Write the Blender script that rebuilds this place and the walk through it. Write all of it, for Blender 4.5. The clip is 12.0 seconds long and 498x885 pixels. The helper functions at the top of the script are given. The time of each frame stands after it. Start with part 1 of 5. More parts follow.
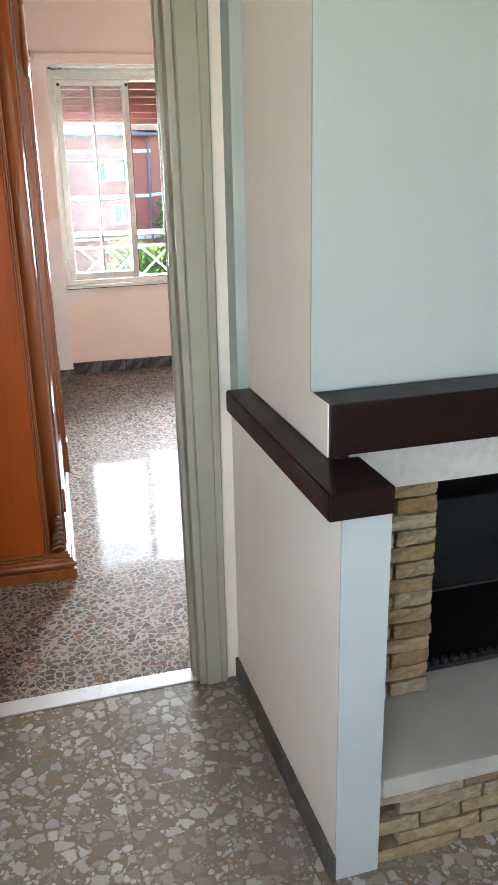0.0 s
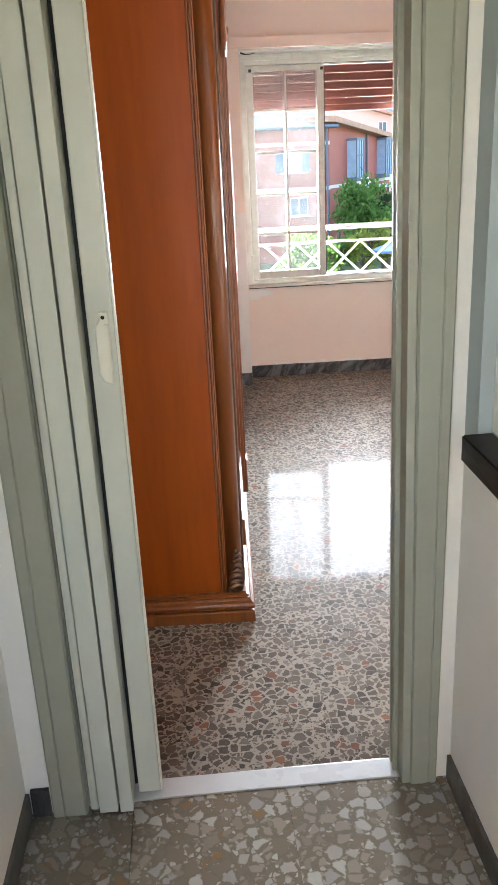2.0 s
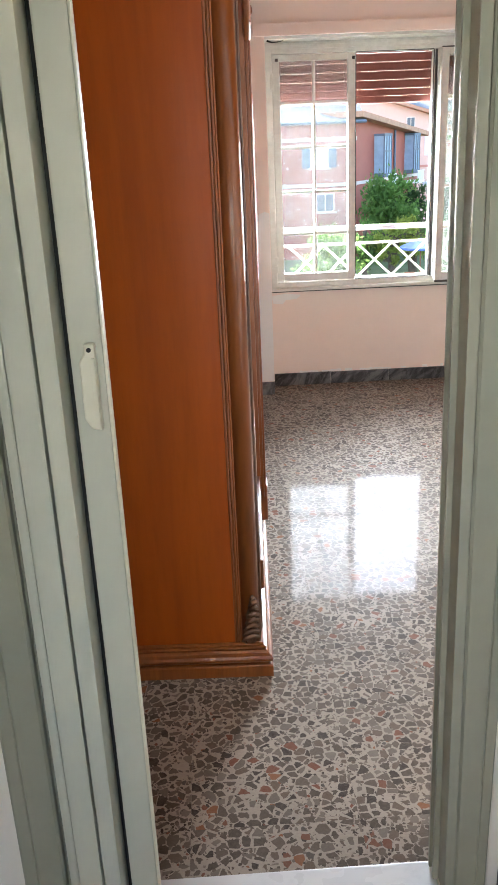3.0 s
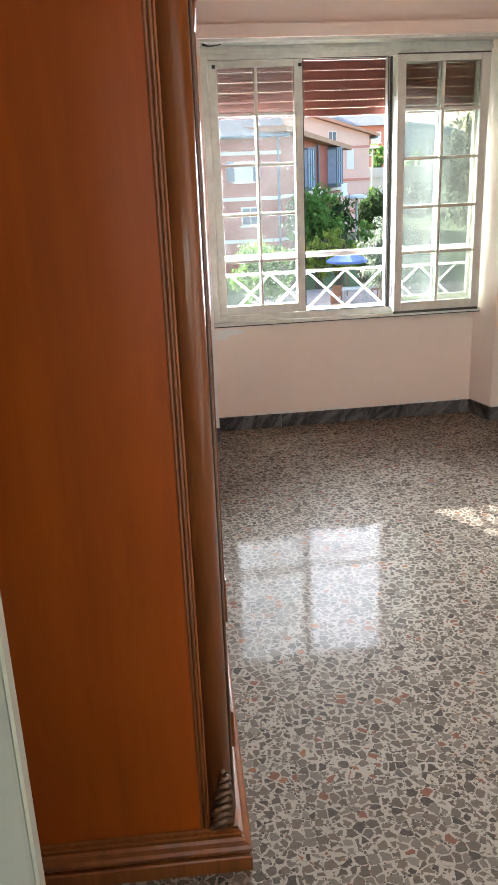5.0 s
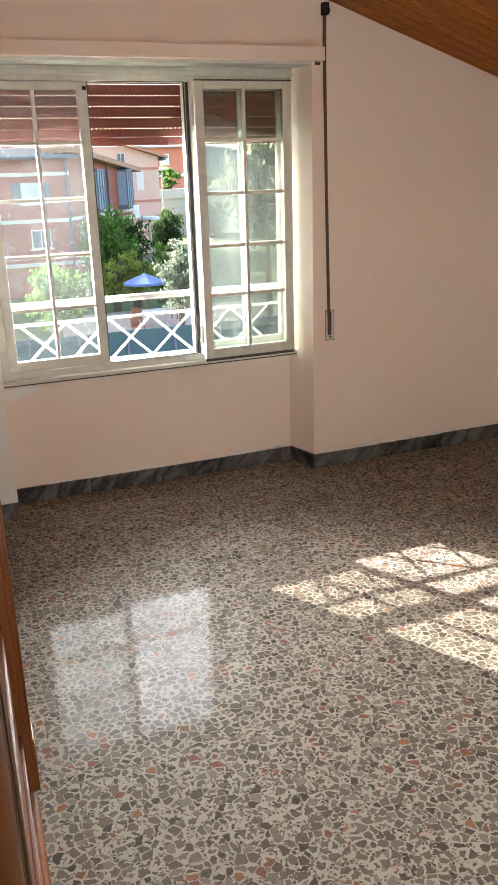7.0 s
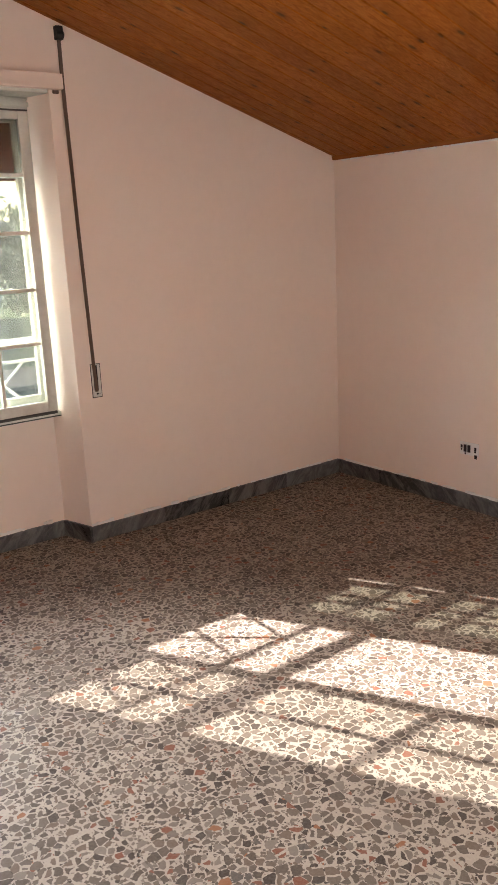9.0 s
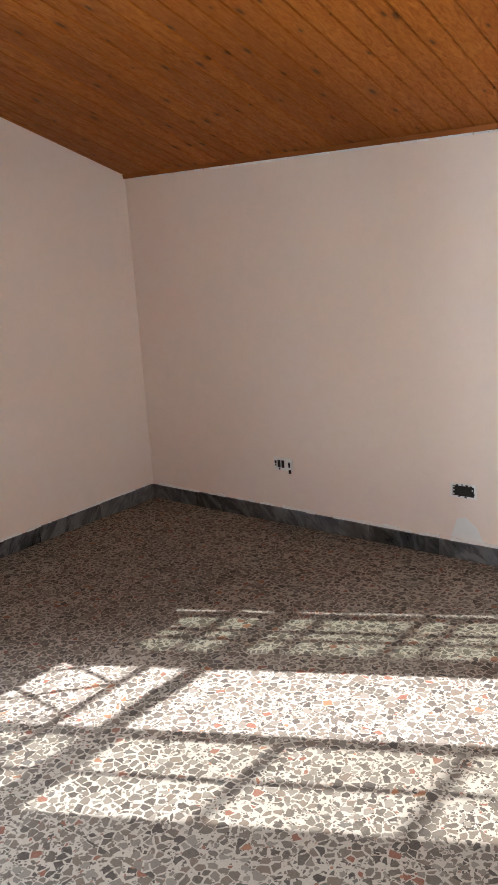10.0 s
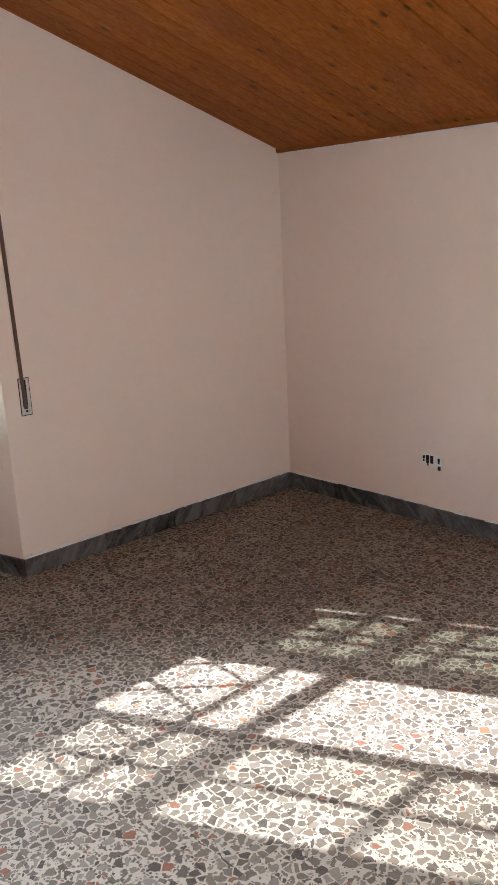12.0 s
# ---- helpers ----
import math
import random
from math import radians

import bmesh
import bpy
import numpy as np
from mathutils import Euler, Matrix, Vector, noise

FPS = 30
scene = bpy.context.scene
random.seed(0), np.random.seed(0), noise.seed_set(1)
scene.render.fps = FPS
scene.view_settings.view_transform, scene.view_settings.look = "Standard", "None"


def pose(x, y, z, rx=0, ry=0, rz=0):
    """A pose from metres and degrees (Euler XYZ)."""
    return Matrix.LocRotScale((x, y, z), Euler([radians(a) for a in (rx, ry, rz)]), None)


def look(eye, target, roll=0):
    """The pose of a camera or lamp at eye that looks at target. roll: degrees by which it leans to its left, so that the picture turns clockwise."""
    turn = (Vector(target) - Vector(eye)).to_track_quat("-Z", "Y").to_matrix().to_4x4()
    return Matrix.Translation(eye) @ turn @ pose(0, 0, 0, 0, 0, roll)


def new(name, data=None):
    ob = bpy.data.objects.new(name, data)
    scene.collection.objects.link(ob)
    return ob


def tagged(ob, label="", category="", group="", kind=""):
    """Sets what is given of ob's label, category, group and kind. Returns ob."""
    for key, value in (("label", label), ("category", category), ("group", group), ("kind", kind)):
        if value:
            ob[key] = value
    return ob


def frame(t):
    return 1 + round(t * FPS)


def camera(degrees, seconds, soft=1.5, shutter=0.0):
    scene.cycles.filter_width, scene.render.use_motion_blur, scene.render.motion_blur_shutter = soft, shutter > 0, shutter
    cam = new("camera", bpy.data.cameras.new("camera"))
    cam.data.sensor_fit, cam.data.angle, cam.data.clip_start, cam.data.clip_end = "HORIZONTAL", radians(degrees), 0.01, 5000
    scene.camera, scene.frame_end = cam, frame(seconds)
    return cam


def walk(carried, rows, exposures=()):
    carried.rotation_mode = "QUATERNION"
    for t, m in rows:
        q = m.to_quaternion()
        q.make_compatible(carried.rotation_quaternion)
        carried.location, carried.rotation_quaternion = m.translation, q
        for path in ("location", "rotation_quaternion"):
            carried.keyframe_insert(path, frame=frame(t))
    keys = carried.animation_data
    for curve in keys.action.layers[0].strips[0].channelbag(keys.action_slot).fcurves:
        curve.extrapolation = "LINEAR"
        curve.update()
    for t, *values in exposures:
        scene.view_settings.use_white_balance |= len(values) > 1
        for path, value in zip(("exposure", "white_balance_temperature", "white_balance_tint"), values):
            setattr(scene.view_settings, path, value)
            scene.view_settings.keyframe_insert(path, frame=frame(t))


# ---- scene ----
cam = camera(33.8, 12.0)
PATH = [
    (0, (-3.664, -5.883, 1.524), (-3.15, -4.068, 0.859), -1.2),
    (0.5, (-3.613, -5.812, 1.508), (-3.311, -3.949, 0.848), -1.4),
    (1, (-3.621, -5.703, 1.508), (-3.422, -3.828, 0.843), -1.7),
    (1.5, (-3.668, -5.539, 1.51), (-3.506, -3.657, 0.852), -2.6),
    (2, (-3.692, -5.426, 1.506), (-3.572, -3.545, 0.838), -2.7),
    (2.5, (-3.665, -5.262, 1.506), (-3.59, -3.382, 0.829), -2.5),
    (2.7, (-3.66, -5.191, 1.506), (-3.601, -3.311, 0.827), -2.3),
    (4.3, (-3.706, -4.694, 1.494), (-3.534, -2.808, 0.851), -3.2),
    (4.5, (-3.727, -4.616, 1.497), (-3.53, -2.734, 0.848), -2.5),
    (5, (-3.694, -4.44, 1.53), (-3.458, -2.565, 0.875), -2.3),
    (5.5, (-3.68, -4.28, 1.545), (-3.247, -2.443, 0.883), -2.7),
    (6, (-3.707, -4.101, 1.553), (-3.105, -2.307, 0.907), -2.9),
    (6.5, (-3.677, -3.987, 1.541), (-3.013, -2.208, 0.914), -2.0),
    (6.7, (-3.648, -3.964, 1.603), (-2.986, -2.188, 0.963), -1.7),
    (8.3, (-3.398, -3.57, 1.47), (-2.38, -1.92, 0.977), -3.2),
    (8.4, (-3.396, -3.554, 1.466), (-2.359, -1.916, 0.973), -3.0),
    (8.5, (-3.39, -3.546, 1.467), (-2.337, -1.92, 0.969), -3.1),
    (9, (-3.348, -3.538, 1.467), (-2.184, -1.991, 0.964), -2.6),
    (9.5, (-3.311, -3.493, 1.468), (-1.979, -2.087, 0.968), -2.8),
    (10, (-3.283, -3.409, 1.471), (-1.774, -2.188, 0.986), -3.6),
    (10.5, (-3.278, -3.36, 1.47), (-1.658, -2.292, 0.985), -3.7),
    (11, (-3.283, -3.334, 1.464), (-1.657, -2.277, 0.974), -3.7),
    (11.5, (-3.28, -3.272, 1.453), (-1.768, -2.063, 0.95), -3.6),
    (12, (-3.201, -3.201, 1.442), (-1.903, -1.765, 0.94), -2.9),
]
EXPOSURE = [(0.0, 3.4, 6200, 12), (1.5, 3.3, 6250, 12), (2.7, 3.2, 6250, 12), (4.3, 2.9, 6350, 11), (6.7, 2.65, 6750, 9), (8.4, 2.7, 7000, 20), (9.1, 2.75, 6900, 18), (9.6, 2.8, 6150, 11), (10.5, 2.6, 5900, 9), (11.1, 2.6, 5900, 9), (12.0, 2.75, 5950, 10)]
walk(cam, [(t, look(eye, target, roll)) for t, eye, target, roll in PATH], EXPOSURE)

# ---- light ----
SUN_TURN, SUN_UP = radians(28.1), radians(25.6)
world = bpy.data.worlds.new("sky")
scene.world = world
world.use_nodes = True
_wn = world.node_tree.nodes
_sky = _wn.new("ShaderNodeTexSky")
_sky.sky_type, _sky.sun_disc = "NISHITA", False
_sky.sun_elevation, _sky.sun_rotation = SUN_UP, -SUN_TURN
_sky.dust_density = 1.5
world.node_tree.links.new(_sky.outputs[0], _wn["Background"].inputs[0])
_wn["Background"].inputs[1].default_value = 0.15

_sun = bpy.data.lights.new("sun", "SUN")
_sun.energy, _sun.angle, _sun.color = 5.0, radians(0.42), (1.0, 0.985, 0.96)
sun = new("sun", _sun)
_way = Vector((math.sin(SUN_TURN) * math.cos(SUN_UP), -math.cos(SUN_TURN) * math.cos(SUN_UP), -math.sin(SUN_UP)))
sun.matrix_basis = look((-14, 24, 14), Vector((-14, 24, 14)) + _way)


def window_light(name, m, width, height, power, colour=(0.92, 0.97, 1.0), spread=math.pi):
    """An area lamp in a window opening, for the sky's light."""
    data = bpy.data.lights.new(name, "AREA")
    data.shape, data.size, data.size_y, data.energy, data.color = "RECTANGLE", width, height, power, colour
    data.spread = spread
    ob = new(name, data)
    ob.matrix_basis = m
    return ob


# fill lamps in two assumed, unseen window openings behind the walker
window_light("hall_fill_light", look((-4.155, -5.95, 1.58), (-2.9, -5.45, 1.05)), 1.2, 1.2, 0.36, (1.0, 0.94, 0.82), radians(140))
window_light("living_fill_light", look((-2.9, -7.66, 1.58), (-3.1, -5.0, 1.2)), 1.2, 1.2, 0.24, (1.0, 0.94, 0.82), radians(140))
# sky light through the bedroom window
window_light("bedroom_window_light", look((-2.57, 0.37, 1.19), (-2.55, -2.0, 1.10)), 1.25, 1.06, 31, (0.84, 0.92, 1.0), radians(106))


# ---- materials ----
def mat(name):
    m = bpy.data.materials.new(name)
    m.use_nodes = True
    return m, m.node_tree.nodes, m.node_tree.links, m.node_tree.nodes["Principled BSDF"]


def put(bsdf, colour=None, rough=None, metal=None, spec=None, coat=None):
    for key, value in (("Base Color", colour), ("Roughness", rough), ("Metallic", metal), ("Specular IOR Level", spec), ("Coat Weight", coat)):
        if value is not None:
            bsdf.inputs[key].default_value = (*value, 1) if key == "Base Color" else value


def world_place(n, l, scale=(1, 1, 1), random_shift=0.0):
    """World position, stretched, and shifted by object where pieces should differ."""
    geo = n.new("ShaderNodeNewGeometry")
    mp = n.new("ShaderNodeMapping")
    mp.inputs["Scale"].default_value = scale
    l.new(geo.outputs["Position"], mp.inputs["Vector"])
    if random_shift:
        info = n.new("ShaderNodeObjectInfo")
        mul = n.new("ShaderNodeMath")
        mul.operation = "MULTIPLY"
        mul.inputs[1].default_value = random_shift
        l.new(info.outputs["Random"], mul.inputs[0])
        com = n.new("ShaderNodeCombineXYZ")
        l.new(mul.outputs[0], com.inputs[0])
        l.new(mul.outputs[0], com.inputs[2])
        l.new(com.outputs[0], mp.inputs["Location"])
    return mp.outputs[0]


def noise_of(n, l, vec, scale, detail=4.0, rough=0.55, distort=0.0):
    t = n.new("ShaderNodeTexNoise")
    t.inputs["Scale"].default_value, t.inputs["Detail"].default_value = scale, detail
    t.inputs["Roughness"].default_value, t.inputs["Distortion"].default_value = rough, distort
    l.new(vec, t.inputs["Vector"])
    return t.outputs["Fac"]


def ramp(n, l, fac, stops, steps=False):
    r = n.new("ShaderNodeValToRGB")
    r.color_ramp.interpolation = "CONSTANT" if steps else "LINEAR"
    r.color_ramp.elements[0].position, r.color_ramp.elements[0].color = stops[0][0], (*stops[0][1], 1)
    r.color_ramp.elements[1].position, r.color_ramp.elements[1].color = stops[-1][0], (*stops[-1][1], 1)
    for p, c in stops[1:-1]:
        r.color_ramp.elements.new(p).color = (*c, 1)
    l.new(fac, r.inputs[0])
    return r.outputs[0]


def mixed(n, l, fac, a, b, mode="MIX"):
    m = n.new("ShaderNodeMix")
    m.data_type, m.blend_type = "RGBA", mode
    for sock, v in ((m.inputs[0], fac), (m.inputs[6], a), (m.inputs[7], b)):
        if isinstance(v, (int, float)):
            sock.default_value = v
        elif isinstance(v, tuple):
            sock.default_value = (*v, 1)
        else:
            l.new(v, sock)
    return m.outputs[2]


def ranged(n, l, fac, lo, hi, a, b):
    m = n.new("ShaderNodeMapRange")
    for k, v in (("From Min", lo), ("From Max", hi), ("To Min", a), ("To Max", b)):
        m.inputs[k].default_value = v
    l.new(fac, m.inputs["Value"])
    return m.outputs[0]


def bump(n, l, bsdf, height, strength=0.2, distance=0.002):
    b = n.new("ShaderNodeBump")
    b.inputs["Strength"].default_value, b.inputs["Distance"].default_value = strength, distance
    l.new(height, b.inputs["Height"])
    l.new(b.outputs[0], bsdf.inputs["Normal"])


def paint(name, a, b, rough=0.6, stain=0.35, grain=220, relief=0.12):
    """Wall paint: a soft uneven tone, trowel relief and fine grain."""
    m, n, l, s = mat(name)
    p = world_place(n, l)
    big = noise_of(n, l, p, 1.3, 5, 0.6)
    col = mixed(n, l, ranged(n, l, big, 0.35, 0.7, 0, stain), a, b)
    small = noise_of(n, l, p, 18, 5, 0.6)
    col = mixed(n, l, ranged(n, l, small, 0.45, 0.75, 0, 0.12), col, tuple(c * 0.8 for c in a))
    l.new(col, s.inputs["Base Color"])
    put(s, rough=rough, spec=0.3)
    fine = noise_of(n, l, p, grain, 3)
    mix = n.new("ShaderNodeMath")
    mix.operation = "MULTIPLY_ADD"
    mix.inputs[1].default_value = 0.35
    l.new(fine, mix.inputs[0])
    l.new(noise_of(n, l, p, 9, 4), mix.inputs[2])
    bump(n, l, s, mix.outputs[0], relief, 0.006)
    return m


def terrazzo(name, scale, cement, chips, gap, rough, shift, warp=0.012, small_scale=2.6, spec=0.5, few=0.45, soft=0.03, polish=None):
    """Polished chips of stone, each with its own tone, bedded in cement."""
    m, n, l, s = mat(name)
    p = world_place(n, l, random_shift=shift)
    warpn = n.new("ShaderNodeTexNoise")
    warpn.inputs["Scale"].default_value, warpn.inputs["Detail"].default_value = scale * 1.1, 3
    l.new(p, warpn.inputs["Vector"])
    sub = n.new("ShaderNodeVectorMath")
    sub.operation = "MULTIPLY_ADD"
    sub.inputs[1].default_value = (warp, warp, warp)
    l.new(warpn.outputs["Color"], sub.inputs[0])
    l.new(p, sub.inputs[2])
    col, depth = cement, None
    tone = noise_of(n, l, p, 160, 3)
    col = mixed(n, l, ranged(n, l, tone, 0.35, 0.75, 0, 0.5), cement, tuple(c * 0.72 for c in cement))
    for k, (sc, g, keep) in enumerate(((scale * small_scale, gap * 1.3, few), (scale, gap, 0.0))):
        cell = n.new("ShaderNodeTexVoronoi")
        cell.inputs["Scale"].default_value, cell.inputs["Randomness"].default_value = sc, 0.9
        edge = n.new("ShaderNodeTexVoronoi")
        edge.feature = "DISTANCE_TO_EDGE"
        edge.inputs["Scale"].default_value, edge.inputs["Randomness"].default_value = sc, 0.9
        for t in (cell, edge):
            l.new(sub.outputs[0], t.inputs["Vector"])
        sep = n.new("ShaderNodeSeparateColor")
        l.new(cell.outputs["Color"], sep.inputs[0])
        stone = ramp(n, l, sep.outputs[0], chips, True)
        vein = noise_of(n, l, p, 70, 5, 0.65, 1.5)
        stone = mixed(n, l, ranged(n, l, vein, 0.3, 0.7, 0.0, 0.28), stone, mixed(n, l, 0.6, stone, cement))
        lo = n.new("ShaderNodeMath")
        lo.operation = "MULTIPLY_ADD"
        lo.inputs[1].default_value, lo.inputs[2].default_value = 0.20, g - 0.045
        l.new(sep.outputs[1], lo.inputs[0])
        on = n.new("ShaderNodeMath")
        on.operation = "SUBTRACT"
        l.new(edge.outputs["Distance"], on.inputs[0])
        l.new(lo.outputs[0], on.inputs[1])
        mask = ranged(n, l, on.outputs[0], 0.0, soft, 0, 1)
        if keep:
            gate = n.new("ShaderNodeMath")
            gate.operation = "GREATER_THAN"
            gate.inputs[1].default_value = keep
            l.new(sep.outputs[2], gate.inputs[0])
            both = n.new("ShaderNodeMath")
            both.operation = "MULTIPLY"
            l.new(gate.outputs[0], both.inputs[0])
            l.new(mask, both.inputs[1])
            mask = both.outputs[0]
        col = mixed(n, l, mask, col, stone)
        depth = mask
    grime = noise_of(n, l, p, 2.2, 6, 0.65)
    col = mixed(n, l, ranged(n, l, grime, 0.42, 0.75, 0, 0.28), col, (0.12, 0.10, 0.08))
    l.new(col, s.inputs["Base Color"])
    l.new(ranged(n, l, grime, 0.3, 0.75, rough[0], rough[1]), s.inputs["Roughness"])
    put(s, spec=spec)
    if polish:
        put(s, coat=polish[0])
        l.new(ranged(n, l, grime, 0.3, 0.75, polish[1], polish[2]), s.inputs["Coat Roughness"])
    wave = noise_of(n, l, p, 7, 3)
    mix = n.new("ShaderNodeMath")
    mix.operation = "MULTIPLY_ADD"
    mix.inputs[1].default_value = 0.05
    l.new(depth, mix.inputs[0])
    l.new(wave, mix.inputs[2])
    bump(n, l, s, mix.outputs[0], 0.12, 0.004)
    l.new(s.inputs["Normal"].links[0].from_socket, s.inputs["Coat Normal"])
    return m


def marble(name, base, vein, scale=9, rough=0.3, contrast=(0.42, 0.6), shift=7.0):
    m, n, l, s = mat(name)
    p = world_place(n, l, (1, 1, 0.6), random_shift=shift)
    v = noise_of(n, l, p, scale, 8, 0.62, 2.2)
    col = mixed(n, l, ranged(n, l, v, contrast[0], contrast[1], 0, 1), base, vein)
    own = n.new("ShaderNodeObjectInfo")
    col = mixed(n, l, ranged(n, l, own.outputs["Random"], 0.2, 1.0, 0, 0.45), col, vein)
    cloud = noise_of(n, l, p, 3.2, 4)
    col = mixed(n, l, ranged(n, l, cloud, 0.35, 0.7, 0, 0.45), col, tuple(c * 0.55 for c in base))
    l.new(col, s.inputs["Base Color"])
    l.new(ranged(n, l, cloud, 0.3, 0.7, rough * 0.8, rough * 1.5), s.inputs["Roughness"])
    bump(n, l, s, noise_of(n, l, p, 60, 4), 0.08, 0.001)
    return m


def veined(name, base, vein, rough=0.3):
    """Skirting marble: slanting pale streaks in dark stone."""
    m, n, l, s = mat(name)
    geo = n.new("ShaderNodeNewGeometry")
    info = n.new("ShaderNodeObjectInfo")
    com = n.new("ShaderNodeCombineXYZ")
    for k, way in enumerate(((1.0, 1.0, -0.7), (0.26, 0.26, 0.36))):
        dot = n.new("ShaderNodeVectorMath")
        dot.operation = "DOT_PRODUCT"
        dot.inputs[1].default_value = way
        l.new(geo.outputs["Position"], dot.inputs[0])
        l.new(dot.outputs["Value"], com.inputs[k])
    far_off = n.new("ShaderNodeMath")
    far_off.operation = "MULTIPLY"
    far_off.inputs[1].default_value = 23.0
    l.new(info.outputs["Random"], far_off.inputs[0])
    l.new(far_off.outputs[0], com.inputs[2])
    big = noise_of(n, l, com.outputs[0], 6, 6, 0.65, 2.4)
    fine = noise_of(n, l, com.outputs[0], 19, 6, 0.65, 3.2)
    col = mixed(n, l, ranged(n, l, big, 0.46, 0.60, 0, 0.85), base, vein)
    col = mixed(n, l, ranged(n, l, fine, 0.52, 0.70, 0, 0.4), col, tuple(min(1, c * 1.5) for c in vein))
    col = mixed(n, l, ranged(n, l, fine, 0.30, 0.45, 0.6, 0), col, tuple(c * 0.5 for c in base))
    col = mixed(n, l, ranged(n, l, info.outputs["Random"], 0.5, 1.0, 0, 0.45), col, vein)
    col = mixed(n, l, ranged(n, l, info.outputs["Random"], 0.0, 0.45, 0.6, 0), col, tuple(c * 0.5 for c in base))
    l.new(col, s.inputs["Base Color"])
    l.new(ranged(n, l, big, 0.3, 0.7, rough * 0.8, rough * 1.5), s.inputs["Roughness"])
    bump(n, l, s, fine, 0.06, 0.001)
    return m


def wood(name, light, dark, grain=(3, 40, 40), rough=0.35, coat=0.0, knots=None, local=False, spec=0.5):
    """Grain stretched along one axis; knots: how many to the metre along and across."""
    m, n, l, s = mat(name)
    if local:
        co = n.new("ShaderNodeTexCoord")
        mp = n.new("ShaderNodeMapping")
        mp.inputs["Scale"].default_value = grain
        l.new(co.outputs["Object"], mp.inputs["Vector"])
        p = mp.outputs[0]
    else:
        p = world_place(n, l, grain)
    isl = n.new("ShaderNodeNewGeometry")
    shift = n.new("ShaderNodeVectorMath")
    shift.operation = "MULTIPLY_ADD"
    shift.inputs[1].default_value = (0, 0, 40)
    com = n.new("ShaderNodeCombineXYZ")
    l.new(isl.outputs["Random Per Island"], com.inputs[2])
    l.new(com.outputs[0], shift.inputs[0])
    l.new(p, shift.inputs[2])
    p = shift.outputs[0]
    g = noise_of(n, l, p, 1.0, 6, 0.6, 1.2)
    col = mixed(n, l, ranged(n, l, g, 0.33, 0.68, 0, 1), light, dark)
    fine = noise_of(n, l, p, 5.0, 4, 0.7)
    col = mixed(n, l, ranged(n, l, fine, 0.45, 0.7, 0, 0.35), col, tuple(c * 0.55 for c in dark))
    col = mixed(n, l, ranged(n, l, isl.outputs["Random Per Island"], 0, 1, 0, 0.6), col, tuple(c * 0.72 for c in dark))
    if knots:
        kp = world_place(n, l, (knots[0], knots[1], knots[0]))
        kv = n.new("ShaderNodeTexVoronoi")
        kv.voronoi_dimensions = "2D"
        kv.inputs["Scale"].default_value = 1.0
        kv.inputs["Randomness"].default_value = 1.0
        l.new(kp, kv.inputs["Vector"])
        sep = n.new("ShaderNodeSeparateColor")
        l.new(kv.outputs["Color"], sep.inputs[0])
        size = ranged(n, l, sep.outputs[0], 0.42, 1.0, 0.004, 0.13)
        d = n.new("ShaderNodeMath")
        d.operation = "DIVIDE"
        l.new(kv.outputs["Distance"], d.inputs[0])
        l.new(size, d.inputs[1])
        halo = ranged(n, l, d.outputs[0], 0.9, 2.4, 0.4, 0)
        core = ranged(n, l, d.outputs[0], 0.5, 1.05, 0.75, 0)
        col = mixed(n, l, halo, col, tuple(c * 0.6 for c in dark))
        col = mixed(n, l, core, col, (0.055, 0.015, 0.003))
    l.new(col, s.inputs["Base Color"])
    l.new(ranged(n, l, g, 0.3, 0.7, rough * 0.85, rough * 1.25), s.inputs["Roughness"])
    put(s, coat=coat, spec=spec)
    if coat:
        s.inputs["Coat Roughness"].default_value = 0.12
    bump(n, l, s, g, 0.08, 0.001)
    return m


def plain(name, colour, rough=0.5, metal=0.0, spots=0.18, scale=30, relief=0.05, spec=0.5):
    """A painted, plastic or metal surface with slight soiling."""
    m, n, l, s = mat(name)
    p = world_place(n, l)
    t = noise_of(n, l, p, scale, 5, 0.65)
    col = mixed(n, l, ranged(n, l, t, 0.4, 0.75, 0, spots), colour, tuple(c * 0.5 for c in colour))
    l.new(col, s.inputs["Base Color"])
    l.new(ranged(n, l, t, 0.3, 0.7, rough * 0.85, min(1, rough * 1.2)), s.inputs["Roughness"])
    put(s, metal=metal, spec=spec)
    bump(n, l, s, noise_of(n, l, p, scale * 6, 3), relief, 0.001)
    return m


def brickish(name, chips, rough=0.85, scale=14, relief=0.9):
    m, n, l, s = mat(name)
    p = world_place(n, l)
    info = n.new("ShaderNodeObjectInfo")
    col = ramp(n, l, info.outputs["Random"], chips)
    t = noise_of(n, l, p, scale * 3, 6, 0.7)
    col = mixed(n, l, ranged(n, l, t, 0.35, 0.7, 0, 0.6), col, tuple(c * 0.45 for c in chips[0][1]))
    l.new(col, s.inputs["Base Color"])
    put(s, rough=rough, spec=0.2)
    bump(n, l, s, t, relief, 0.004)
    return m


